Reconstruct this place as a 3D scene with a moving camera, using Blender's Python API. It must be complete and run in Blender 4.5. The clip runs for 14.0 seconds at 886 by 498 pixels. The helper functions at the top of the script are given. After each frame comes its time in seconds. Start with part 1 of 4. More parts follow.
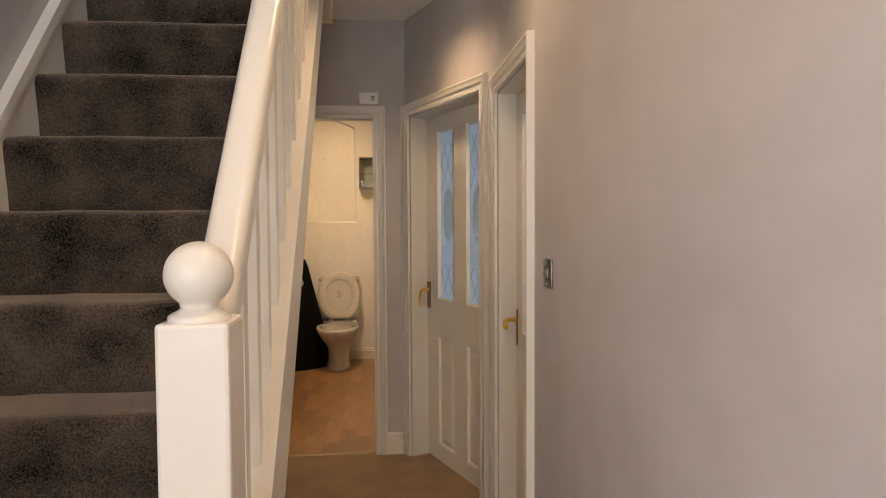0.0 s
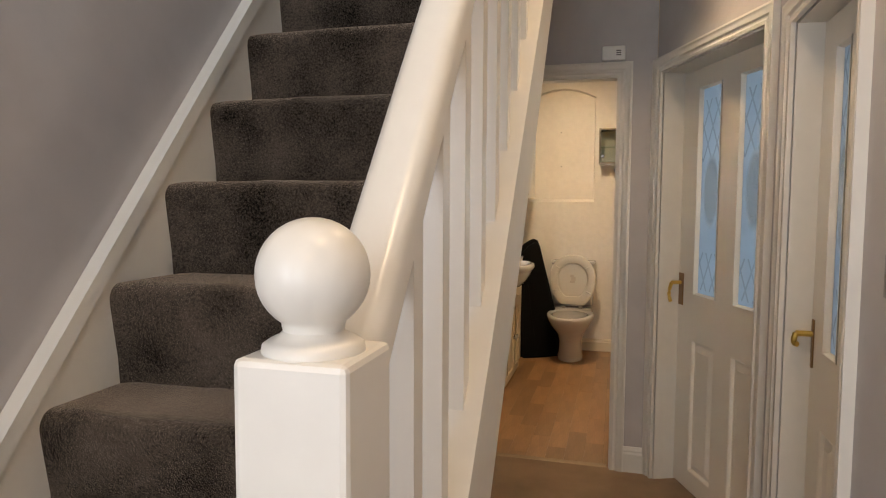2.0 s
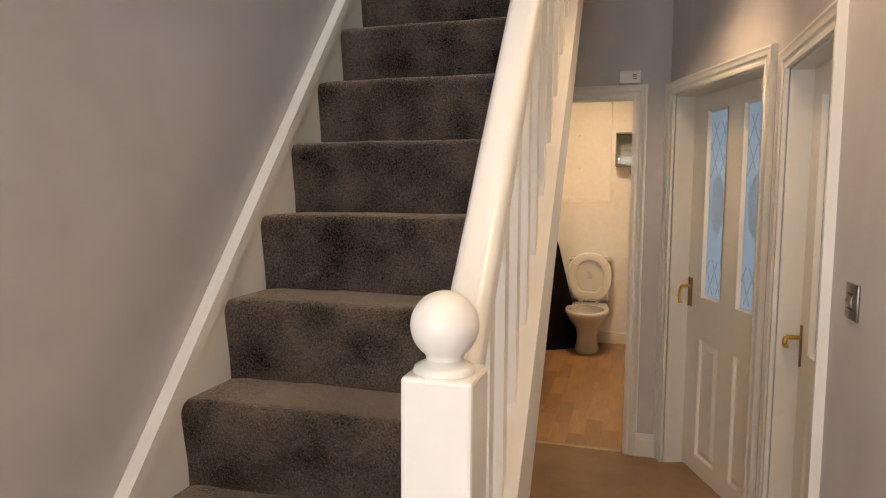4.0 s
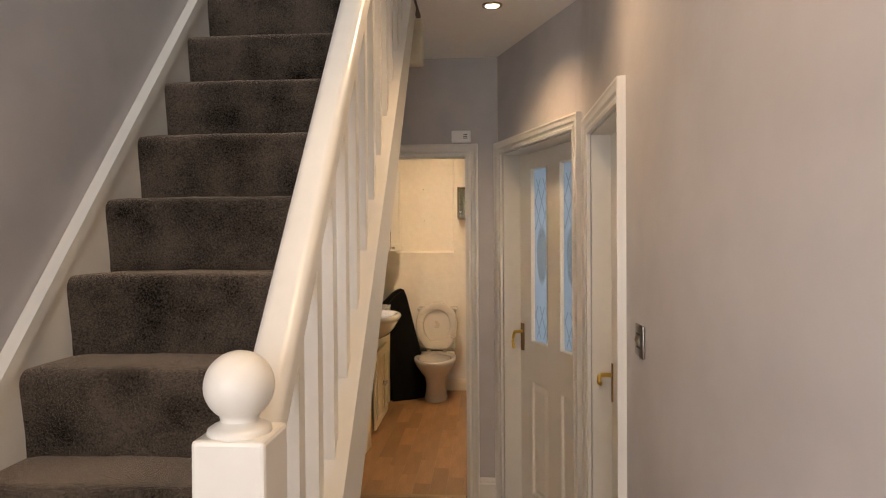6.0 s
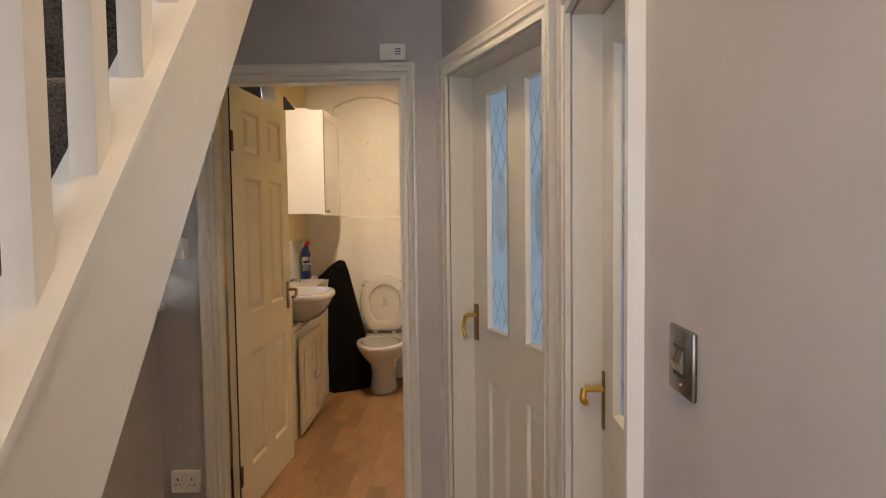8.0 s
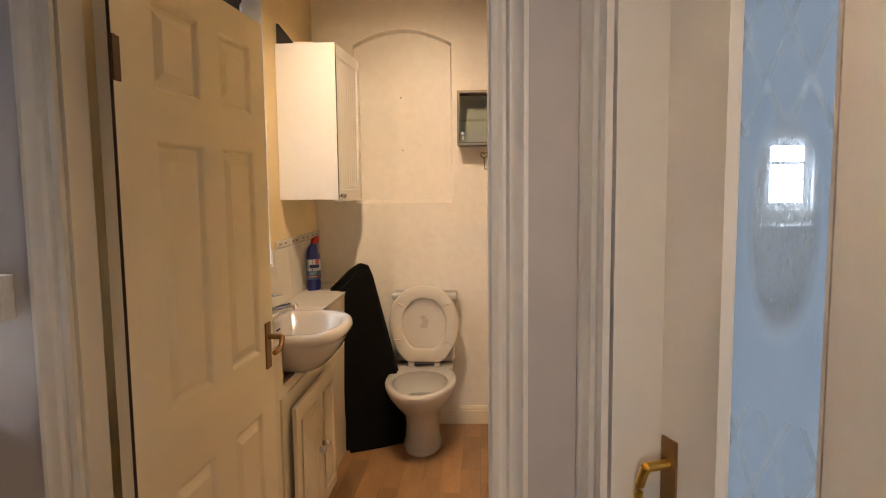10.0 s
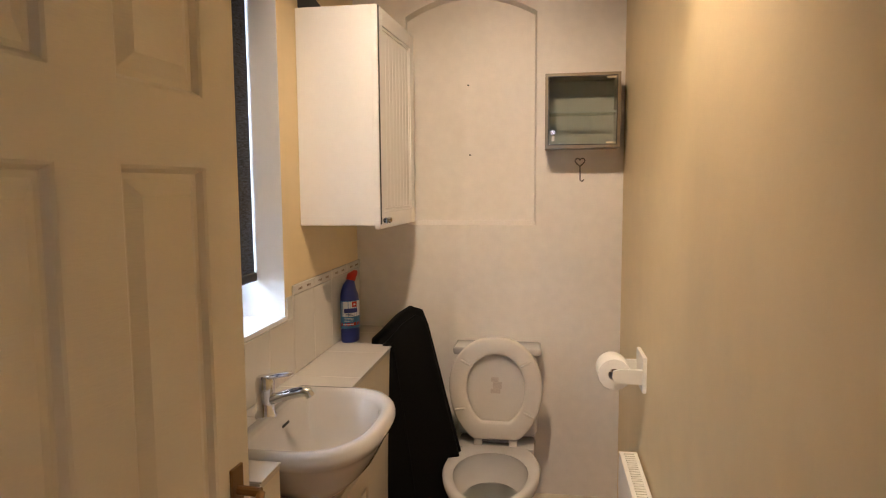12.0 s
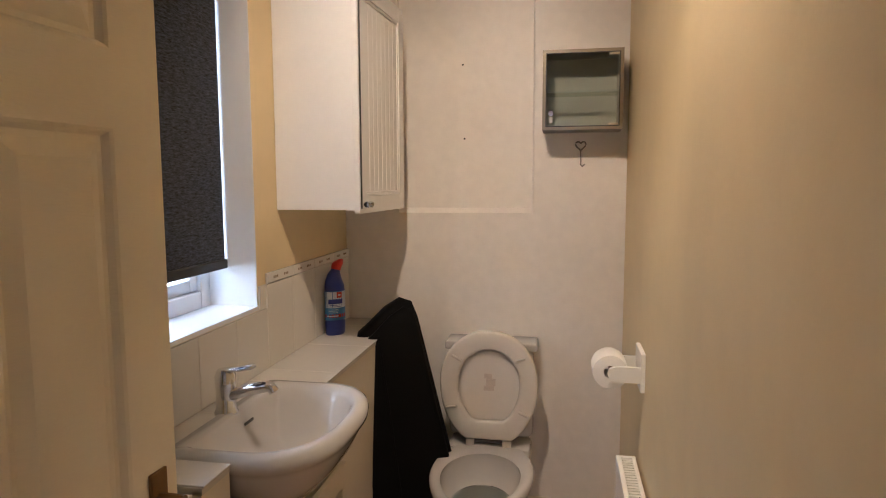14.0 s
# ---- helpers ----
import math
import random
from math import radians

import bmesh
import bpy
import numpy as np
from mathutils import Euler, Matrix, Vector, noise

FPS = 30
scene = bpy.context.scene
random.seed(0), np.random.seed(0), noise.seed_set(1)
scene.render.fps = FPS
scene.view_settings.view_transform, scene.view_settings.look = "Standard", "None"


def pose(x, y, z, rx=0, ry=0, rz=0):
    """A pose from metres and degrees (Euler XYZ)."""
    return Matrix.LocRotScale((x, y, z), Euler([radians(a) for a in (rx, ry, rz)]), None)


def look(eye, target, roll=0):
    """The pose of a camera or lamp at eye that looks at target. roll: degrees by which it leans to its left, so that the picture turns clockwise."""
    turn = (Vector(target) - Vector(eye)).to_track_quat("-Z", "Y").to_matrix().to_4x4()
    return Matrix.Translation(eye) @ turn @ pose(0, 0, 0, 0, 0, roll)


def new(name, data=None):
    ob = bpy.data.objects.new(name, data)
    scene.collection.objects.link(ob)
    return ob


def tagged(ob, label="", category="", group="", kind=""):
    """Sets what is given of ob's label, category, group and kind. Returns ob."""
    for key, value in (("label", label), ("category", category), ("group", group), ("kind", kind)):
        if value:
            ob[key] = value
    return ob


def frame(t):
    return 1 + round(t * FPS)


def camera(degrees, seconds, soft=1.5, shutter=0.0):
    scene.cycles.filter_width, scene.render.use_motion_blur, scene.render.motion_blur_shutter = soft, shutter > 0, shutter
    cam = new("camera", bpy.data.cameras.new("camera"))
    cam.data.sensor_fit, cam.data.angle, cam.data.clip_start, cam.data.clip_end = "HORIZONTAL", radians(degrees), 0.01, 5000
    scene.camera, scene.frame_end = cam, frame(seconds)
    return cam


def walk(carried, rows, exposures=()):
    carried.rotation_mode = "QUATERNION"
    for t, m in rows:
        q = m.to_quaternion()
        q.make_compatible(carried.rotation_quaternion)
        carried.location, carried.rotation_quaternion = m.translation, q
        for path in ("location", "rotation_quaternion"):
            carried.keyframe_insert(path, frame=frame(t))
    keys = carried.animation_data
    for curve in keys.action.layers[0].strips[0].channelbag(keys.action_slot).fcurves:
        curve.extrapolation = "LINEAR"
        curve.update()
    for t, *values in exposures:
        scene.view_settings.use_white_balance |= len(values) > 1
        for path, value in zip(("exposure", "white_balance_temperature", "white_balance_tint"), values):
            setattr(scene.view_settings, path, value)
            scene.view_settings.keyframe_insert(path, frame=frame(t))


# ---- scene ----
cam = camera(69.2, 14.0, soft=1.1)
PATH = [
    (0, (0.268, 0.158, 1.338), (0.467, 2.146, 1.257), -0.3),
    (0.5, (0.326, 0.364, 1.337), (0.486, 2.355, 1.237), -0.4),
    (1, (0.349, 0.486, 1.364), (0.39, 2.482, 1.25), -0.4),
    (1.5, (0.292, 0.598, 1.373), (0.055, 2.58, 1.247), 0.1),
    (2, (0.256, 0.612, 1.326), (-0.267, 2.537, 1.183), 0.3),
    (2.2, (0.241, 0.637, 1.329), (-0.332, 2.547, 1.175), 0.4),
    (4.3, (0.26, 0.226, 1.497), (-0.299, 2.137, 1.313), 0.3),
    (4.5, (0.264, 0.212, 1.534), (-0.266, 2.132, 1.358), 0.3),
    (5, (0.277, 0.194, 1.59), (-0.151, 2.145, 1.48), 0.2),
    (5.5, (0.315, 0.186, 1.586), (0.011, 2.162, 1.544), -0.0),
    (6, (0.348, 0.245, 1.46), (0.217, 2.241, 1.435), -0.4),
    (6.5, (0.372, 0.352, 1.376), (0.325, 2.351, 1.333), -0.4),
    (7, (0.457, 0.569, 1.373), (0.43, 2.567, 1.303), -0.4),
    (7.2, (0.476, 0.662, 1.37), (0.449, 2.661, 1.294), -0.4),
    (9.3, (0.369, 2.202, 1.449), (0.282, 4.193, 1.272), -0.9),
    (9.5, (0.321, 2.352, 1.457), (0.228, 4.342, 1.276), -0.7),
    (10, (0.23, 2.702, 1.447), (0.104, 4.688, 1.25), -0.6),
    (10.5, (0.16, 3.07, 1.46), (-0.072, 5.046, 1.264), -0.7),
    (11, (0.015, 3.335, 1.476), (-0.257, 5.305, 1.264), -0.4),
    (11.5, (-0.037, 3.509, 1.5), (-0.328, 5.476, 1.291), -0.3),
    (12, (0.087, 3.643, 1.52), (-0.225, 5.609, 1.325), -0.4),
    (12.5, (0.183, 3.824, 1.557), (-0.137, 5.789, 1.361), -0.5),
    (13, (0.182, 3.878, 1.562), (-0.155, 5.841, 1.373), -0.3),
    (13.5, (0.162, 3.882, 1.509), (-0.189, 5.842, 1.319), -0.1),
    (14, (0.17, 3.808, 1.474), (-0.196, 5.763, 1.267), -0.2),
]
EXPOSURES = [(0.0, -0.12, 7200, 12), (0.8, 0.05, 6100, 5), (1.5, -0.15, 6650, 8), (2.2, -0.05, 6450, 7), (4.5, 0.17, 7050, 10), (5.2, 0.22, 7100, 10), (6.1, -0.05, 6950, 11), (7.2, -0.05, 6450, 9), (9.5, 0.17, 6400, 11), (10.5, 0.12, 6900, 14), (11.5, 0.15, 6500, 14), (12.0, -0.1, 5900, 13), (12.5, -0.35, 5600, 14), (14.0, -0.33, 5500, 14)]
walk(cam, [(t, look(eye, target, roll)) for t, eye, target, roll in PATH], EXPOSURES)

# ---- plan ----
H_CEIL, WC_CEIL = 2.485, 2.60
X_LEFT, X_RIGHT, Y_END, Y_BACK_HALL = -0.83, 0.762, 3.857, -2.6
WC_L, WC_R, WC_N, WC_S = -0.77, 0.42, 6.51, 3.94
CORNER, BEND = Vector((0.4215, 3.857, 0)), 21.3
U = Vector((math.sin(radians(BEND)), -math.cos(radians(BEND)), 0))
N_IN = Vector((math.cos(radians(BEND)), math.sin(radians(BEND)), 0))
RISE, GOING, NOSE_Y, NOSE_Z = 0.2237, 0.1857, 1.576, 0.910
SLOPE = RISE / GOING

# ---- world and light ----
world = bpy.data.worlds.new("sky")
scene.world = world
world.use_nodes = True
wn = world.node_tree.nodes
sky = wn.new("ShaderNodeTexSky")
sky.sky_type, sky.sun_disc = "NISHITA", False
sky.sun_elevation, sky.sun_rotation = radians(35), radians(250)
world.node_tree.links.new(sky.outputs[0], wn["Background"].inputs[0])
wn["Background"].inputs[1].default_value = 0.12
sun = new("sun", bpy.data.lights.new("sun", "SUN"))
sun.data.energy, sun.data.angle, sun.data.color = 1.2, radians(10), (1, 0.96, 0.9)
sun.matrix_world = pose(0, 0, 8, 55, 0, 250 - 180)


def area_light(name, m, sx, sy, watts, colour):
    ob = new(name, bpy.data.lights.new(name, "AREA"))
    ob.data.shape, ob.data.size, ob.data.size_y = "RECTANGLE", sx, sy
    ob.data.energy, ob.data.color = watts, colour
    ob.matrix_world = m
    return ob


def spot_light(name, x, y, z, watts, colour, wide=110, blend=0.7):
    ob = new(name, bpy.data.lights.new(name, "SPOT"))
    ob.data.energy, ob.data.color = watts, colour
    ob.data.spot_size, ob.data.spot_blend, ob.data.shadow_soft_size = radians(wide), blend, 0.03
    ob.matrix_world = pose(x, y, z)
    return ob


WARM, WC_WARM, DAY, COOL = (1.0, 0.70, 0.43), (1.0, 0.75, 0.49), (0.87, 0.91, 1.0), (0.76, 0.88, 1.0)
# third and fourth hall lamps are unseen, added to continue the row
HALL_LAMPS = [(0.385, 3.06), (0.408, 2.05), (0.408, 0.93), (0.408, -0.4)]
WC_LAMPS = [(-0.20, 4.96), (0.15, 4.97)]
for lx, ly in HALL_LAMPS:
    near_end = ly > 3
    spot_light("downlight_lamp", lx, ly, H_CEIL - 0.022, 35 if near_end else 25, WARM, 122 if near_end else 140, 1.0)
wc_spot = spot_light("downlight_lamp", *WC_LAMPS[0], WC_CEIL - 0.022, 98, WC_WARM, 92, 1.0)
wc_spot.matrix_world = look((*WC_LAMPS[0], WC_CEIL - 0.022), (-0.12, 6.51, 1.0))
wc_side = spot_light("downlight_lamp", *WC_LAMPS[1], WC_CEIL - 0.022, 105, WC_WARM, 80, 1.0)
wc_side.matrix_world = look((*WC_LAMPS[1], WC_CEIL - 0.022), (0.42, 4.95, 1.25))
area_light("front_daylight", pose(-0.05, Y_BACK_HALL - 0.02, 1.4, 90, 0, 0), 1.1, 1.8, 45, DAY)
# added fill from an unseen side opening, brightens the long right wall
area_light("side_fill_light", pose(X_LEFT - 0.10, -0.75, 1.5, 0, -90, 0), 1.05, 0.8, 44, (0.88, 0.89, 1.0))
area_light("hall_window_daylight", pose(-1.02, 3.4, 1.6, 0, -90, 0), 1.0, 0.75, 370, (0.86, 0.91, 1.0))
area_light("wc_window_daylight", pose(WC_L - 0.24, 5.2, 1.7, 0, -90, 0), 1.2, 0.85, 48, COOL)
# added fill through an unseen side opening, lights the frosted door panes
area_light("kitchen_fill_light", pose(6.1, 5.2, 1.55, 0, 90, 0), 1.2, 1.9, 112, COOL)
area_light("kitchen_window_daylight", pose(4.27, 11.6, 1.55, -90, 0, 0), 0.6, 0.9, 52, COOL)
# unseen light added above the stairwell for the upper steps; no window there
area_light("landing_fill_light", pose(-0.1, 0.35, 4.2, 90, 0, 0), 0.8, 0.9, 36, DAY)


# ---- materials ----
def mat(name, colour, rough=0.6, metal=0.0, vary=0.06, grain=40.0, bump=0.0, bump_scale=200.0, stretch=(1, 1, 1), spec=0.5, island=0.0, big=2.0, coat=0.0, sheen=0.0, span=0.45, world_space=False):
    m = bpy.data.materials.new(name)
    m.use_nodes = True
    nt = m.node_tree
    nd, ln = nt.nodes, nt.links
    b = nd["Principled BSDF"]
    b.inputs["Roughness"].default_value, b.inputs["Metallic"].default_value = rough, metal
    b.inputs["Specular IOR Level"].default_value = spec
    b.inputs["Coat Weight"].default_value = coat
    b.inputs["Sheen Weight"].default_value, b.inputs["Sheen Roughness"].default_value = sheen, 0.28
    b.inputs["Sheen Tint"].default_value = (1.0, 0.80, 0.62, 1)
    co = nd.new("ShaderNodeTexCoord")
    mp = nd.new("ShaderNodeMapping")
    mp.inputs["Scale"].default_value = stretch
    if world_space:
        ln.new(nd.new("ShaderNodeNewGeometry").outputs["Position"], mp.inputs[0])
    else:
        ln.new(co.outputs["Object"], mp.inputs[0])
    n1, n2 = nd.new("ShaderNodeTexNoise"), nd.new("ShaderNodeTexNoise")
    n1.inputs["Scale"].default_value, n1.inputs["Detail"].default_value = grain, 4
    n2.inputs["Scale"].default_value, n2.inputs["Detail"].default_value = big, 3
    ln.new(mp.outputs[0], n1.inputs[0]), ln.new(mp.outputs[0], n2.inputs[0])
    add = nd.new("ShaderNodeMath")
    add.operation = "ADD"
    ln.new(n1.outputs[0], add.inputs[0]), ln.new(n2.outputs[0], add.inputs[1])
    val = nd.new("ShaderNodeMapRange")
    val.inputs["From Min"].default_value, val.inputs["From Max"].default_value = 1 - span, 1 + span
    val.inputs["To Min"].default_value, val.inputs["To Max"].default_value = 1 - vary, 1 + vary
    ln.new(add.outputs[0], val.inputs[0])
    hsv = nd.new("ShaderNodeHueSaturation")
    hsv.inputs["Color"].default_value = (*colour, 1)
    out = val.outputs[0]
    if island:
        info = nd.new("ShaderNodeObjectInfo")
        r = nd.new("ShaderNodeMapRange")
        r.inputs["To Min"].default_value, r.inputs["To Max"].default_value = 1 - island, 1 + island
        ln.new(info.outputs["Random"], r.inputs[0])
        mul = nd.new("ShaderNodeMath")
        mul.operation = "MULTIPLY"
        ln.new(out, mul.inputs[0]), ln.new(r.outputs[0], mul.inputs[1])
        out = mul.outputs[0]
    ln.new(out, hsv.inputs["Value"])
    ln.new(hsv.outputs[0], b.inputs["Base Color"])
    if bump:
        n3 = nd.new("ShaderNodeTexNoise")
        n3.inputs["Scale"].default_value, n3.inputs["Detail"].default_value = bump_scale, 3
        ln.new(mp.outputs[0], n3.inputs[0])
        bp = nd.new("ShaderNodeBump")
        bp.inputs["Strength"].default_value, bp.inputs["Distance"].default_value = bump, 0.004
        ln.new(n3.outputs[0], bp.inputs["Height"])
        ln.new(bp.outputs[0], b.inputs["Normal"])
    return m


M_WALL = mat("grey_wall_paint", (0.457, 0.426, 0.408), 0.5, vary=0.10, grain=7, bump=0.16, bump_scale=38, big=1.8, span=0.4)
M_CEIL = mat("ceiling_paint", (0.82, 0.79, 0.74), 0.7, vary=0.03, bump=0.1, bump_scale=80)
M_GLOSS = mat("white_gloss_paint", (0.70, 0.665, 0.59), 0.28, vary=0.04, grain=25, bump=0.05, bump_scale=35)
M_DOOR = mat("door_paint", (0.76, 0.71, 0.61), 0.35, vary=0.03, grain=60, bump=0.10, bump_scale=40, stretch=(6, 1, 1))
M_WCDOOR = mat("wc_door_paint", (0.81, 0.725, 0.555), 0.4, vary=0.03, grain=60, bump=0.12, bump_scale=40, stretch=(1, 1, 8))
M_CREAM = mat("cream_wall_paint", (0.72, 0.575, 0.33), 0.5, vary=0.05, grain=10, bump=0.12, bump_scale=50)
M_OFF = mat("off_white_wall_paint", (0.83, 0.78, 0.71), 0.42, vary=0.06, grain=22, bump=0.55, bump_scale=15, big=3)
M_CARPET = mat("stair_carpet", (0.068, 0.053, 0.041), 0.95, vary=0.95, grain=210, bump=1.0, bump_scale=330, big=6, spec=0.05, sheen=0.75, span=0.28, world_space=True)
M_HALLCARPET = mat("hall_carpet", (0.30, 0.205, 0.13), 0.95, vary=0.3, grain=300, bump=0.8, bump_scale=500, big=5, spec=0.1)
M_PLANK = mat("vinyl_plank", (0.31, 0.17, 0.078), 0.32, vary=0.3, grain=30, stretch=(5, 0.5, 1), island=0.22, big=5, bump=0.05)
M_GAP = mat("floor_joint", (0.10, 0.06, 0.03), 0.8)
M_CERAMIC = mat("white_ceramic", (0.60, 0.575, 0.55), 0.12, vary=0.015, coat=0.4)
M_SEAT = mat("seat_plastic", (0.70, 0.64, 0.55), 0.25, vary=0.02)
M_TILE = mat("white_tile", (0.70, 0.67, 0.62), 0.15, vary=0.02, island=0.02)
M_GROUT = mat("grout", (0.64, 0.60, 0.53), 0.8, vary=0.1)
M_DOT = mat("border_dot", (0.15, 0.08, 0.03), 0.4)
M_CAB = mat("cabinet_laminate", (0.80, 0.79, 0.78), 0.35, vary=0.02, bump=0.05, bump_scale=300)
M_VAN = mat("vanity_paint", (0.74, 0.66, 0.52), 0.4, vary=0.03)
M_CHROME = mat("chrome", (0.75, 0.75, 0.76), 0.12, 1.0, vary=0.03)
M_STEEL = mat("brushed_steel", (0.30, 0.25, 0.185), 0.3, 1.0, vary=0.12, grain=90, stretch=(1, 1, 12))
M_DARKSTEEL = mat("dark_nickel", (0.22, 0.20, 0.18), 0.35, 1.0, vary=0.1)
M_BRASS = mat("brass", (0.76, 0.52, 0.13), 0.28, 1.0, vary=0.1)
M_BRONZE = mat("aged_brass", (0.26, 0.15, 0.06), 0.4, 0.8, vary=0.15)
M_HINGE = mat("brown_hinge_metal", (0.09, 0.05, 0.028), 0.5, 0.3, vary=0.3, grain=60)
M_BLACK = mat("black_fabric", (0.005, 0.0047, 0.0045), 0.75, vary=0.2, grain=120, bump=0.3, bump_scale=300, spec=0.1)
M_BLIND = mat("blind_fabric", (0.042, 0.047, 0.068), 0.8, vary=0.9, grain=260, stretch=(0.28, 1, 1.4), bump=0.8, bump_scale=300, big=120, span=0.24)
M_DARK = mat("dark_plastic_and_gap_shade", (0.015, 0.014, 0.013), 0.5)
M_PLASTIC = mat("white_plastic", (0.78, 0.76, 0.71), 0.35, vary=0.02)
M_UPVC = mat("white_upvc", (0.82, 0.83, 0.84), 0.25, vary=0.015)
M_BLUE = mat("blue_plastic", (0.014, 0.030, 0.22), 0.3, vary=0.05)
M_RED = mat("red_plastic", (0.48, 0.02, 0.015), 0.35, vary=0.05)
M_LABEL = mat("bottle_label", (0.05, 0.20, 0.45), 0.35, vary=0.5, grain=12, big=20)
M_INK = mat("label_white", (0.7, 0.75, 0.8), 0.4)
M_PAPER = mat("tissue_paper", (0.82, 0.79, 0.74), 0.95, vary=0.03, bump=0.3, bump_scale=200)
M_CARD = mat("cardboard", (0.20, 0.12, 0.07), 0.9)
M_RAD = mat("radiator_enamel", (0.80, 0.76, 0.68), 0.3, vary=0.02)
M_BACKING = mat("cabinet_backing", (0.44, 0.43, 0.37), 0.3, vary=0.08)
M_GRILL = mat("grille_shadow", (0.05, 0.04, 0.03), 0.8)
# Timber of the stair trimmer, also the painted shade at the toilet door hinge
M_WOOD_SHADE = mat("dark_timber_and_hinge_shade", (0.045, 0.025, 0.014), 0.6, vary=0.3, grain=40, stretch=(1, 6, 6))
M_PLASTER = mat("old_cream_plaster", (0.62, 0.55, 0.42), 0.8, vary=0.15, grain=20, bump=0.5, bump_scale=30)
M_WORKTOP = mat("grey_worktop", (0.35, 0.33, 0.32), 0.35, vary=0.2, grain=120)


def glow(name, colour, strength):
    m = bpy.data.materials.new(name)
    m.use_nodes = True
    b = m.node_tree.nodes["Principled BSDF"]
    b.inputs["Base Color"].default_value = (0.8, 0.8, 0.8, 1)
    b.inputs["Emission Color"].default_value, b.inputs["Emission Strength"].default_value = (*colour, 1), strength
    return m


def glass(name, rough, colour=(1, 1, 1)):
    m = bpy.data.materials.new(name)
    m.use_nodes = True
    b = m.node_tree.nodes["Principled BSDF"]
    b.inputs["Base Color"].default_value = (*colour, 1)
    b.inputs["Transmission Weight"].default_value, b.inputs["Roughness"].default_value, b.inputs["IOR"].default_value = 1.0, rough, 1.3
    return m


def etched_glass():
    """Frosted pane with a clear lattice of crossing bands and a clear oval."""
    m = glass("etched_glass", 0.42, (0.82, 0.885, 0.93))
    nd, ln = m.node_tree.nodes, m.node_tree.links
    co = nd.new("ShaderNodeTexCoord")
    sep = nd.new("ShaderNodeSeparateXYZ")
    ln.new(co.outputs["Object"], sep.inputs[0])

    def op(kind, a, b=None, c=None):
        n = nd.new("ShaderNodeMath")
        n.operation = kind
        for k, v in enumerate((a, b, c)):
            if v is None:
                continue
            if isinstance(v, (int, float)):
                n.inputs[k].default_value = v
            else:
                ln.new(v, n.inputs[k])
        return n.outputs[0]

    x, z = sep.outputs["X"], sep.outputs["Z"]
    sl = op("MULTIPLY", x, 2.0)
    p1 = op("PINGPONG", op("ADD", z, sl), 0.075)
    p2 = op("PINGPONG", op("SUBTRACT", z, sl), 0.075)
    band = op("MAXIMUM", op("LESS_THAN", p1, 0.011), op("LESS_THAN", p2, 0.011))
    zone = op("MAXIMUM", op("GREATER_THAN", z, 0.60), op("LESS_THAN", z, 0.20))
    zone = op("MULTIPLY", zone, op("LESS_THAN", z, 0.87))
    zone = op("MULTIPLY", zone, op("GREATER_THAN", z, 0.03))
    band = op("MULTIPLY", band, zone)
    ex, ez = op("DIVIDE", x, 0.066), op("DIVIDE", op("SUBTRACT", z, 0.47), 0.165)
    away = op("ADD", op("MULTIPLY", ex, ex), op("MULTIPLY", ez, ez))
    oval = op("MINIMUM", op("MAXIMUM", op("MULTIPLY", op("SUBTRACT", 1.0, away), 2.5), 0.0), 1.0)
    mask = op("MAXIMUM", op("MULTIPLY", band, 0.42), op("MULTIPLY", oval, 0.8))
    nz = nd.new("ShaderNodeTexNoise")
    nz.inputs["Scale"].default_value = 60
    b = nd["Principled BSDF"]
    b.inputs["Roughness"].default_value = 0.015
    tr = nd.new("ShaderNodeBsdfTranslucent")
    tr.inputs[0].default_value = (0.43, 0.50, 0.57, 1)
    gl = nd.new("ShaderNodeBsdfGlossy")
    gl.inputs["Color"].default_value, gl.inputs["Roughness"].default_value = (0.9, 0.9, 0.9, 1), 0.35
    frost = nd.new("ShaderNodeMixShader")
    frost.inputs[0].default_value = 0.08
    ln.new(tr.outputs[0], frost.inputs[1]), ln.new(gl.outputs[0], frost.inputs[2])
    mix = nd.new("ShaderNodeMixShader")
    fac = op("ADD", op("MULTIPLY", mask, 0.72), op("MULTIPLY", nz.outputs[0], 0.10))
    ln.new(fac, mix.inputs[0]), ln.new(frost.outputs[0], mix.inputs[1]), ln.new(b.outputs[0], mix.inputs[2])
    ln.new(mix.outputs[0], nd["Material Output"].inputs["Surface"])
    return m


def thin_glass():
    m = bpy.data.materials.new("thin_glass")
    m.use_nodes = True
    nd, ln = m.node_tree.nodes, m.node_tree.links
    tr, gl, mix = nd.new("ShaderNodeBsdfTransparent"), nd.new("ShaderNodeBsdfGlossy"), nd.new("ShaderNodeMixShader")
    tr.inputs[0].default_value = (0.90, 0.93, 0.90, 1)
    gl.inputs["Roughness"].default_value = 0.04
    mix.inputs[0].default_value = 0.035
    ln.new(tr.outputs[0], mix.inputs[1]), ln.new(gl.outputs[0], mix.inputs[2])
    ln.new(mix.outputs[0], nd["Material Output"].inputs["Surface"])
    return m


M_THIN = thin_glass()
M_LAMP = glow("lamp_face", (1.0, 0.86, 0.62), 14)
M_CLEAR = glass("clear_glass", 0.0)
M_ETCH = etched_glass()
M_GARDEN = mat("far_foliage", (0.07, 0.11, 0.05), 0.9, vary=0.6, grain=3, big=8)


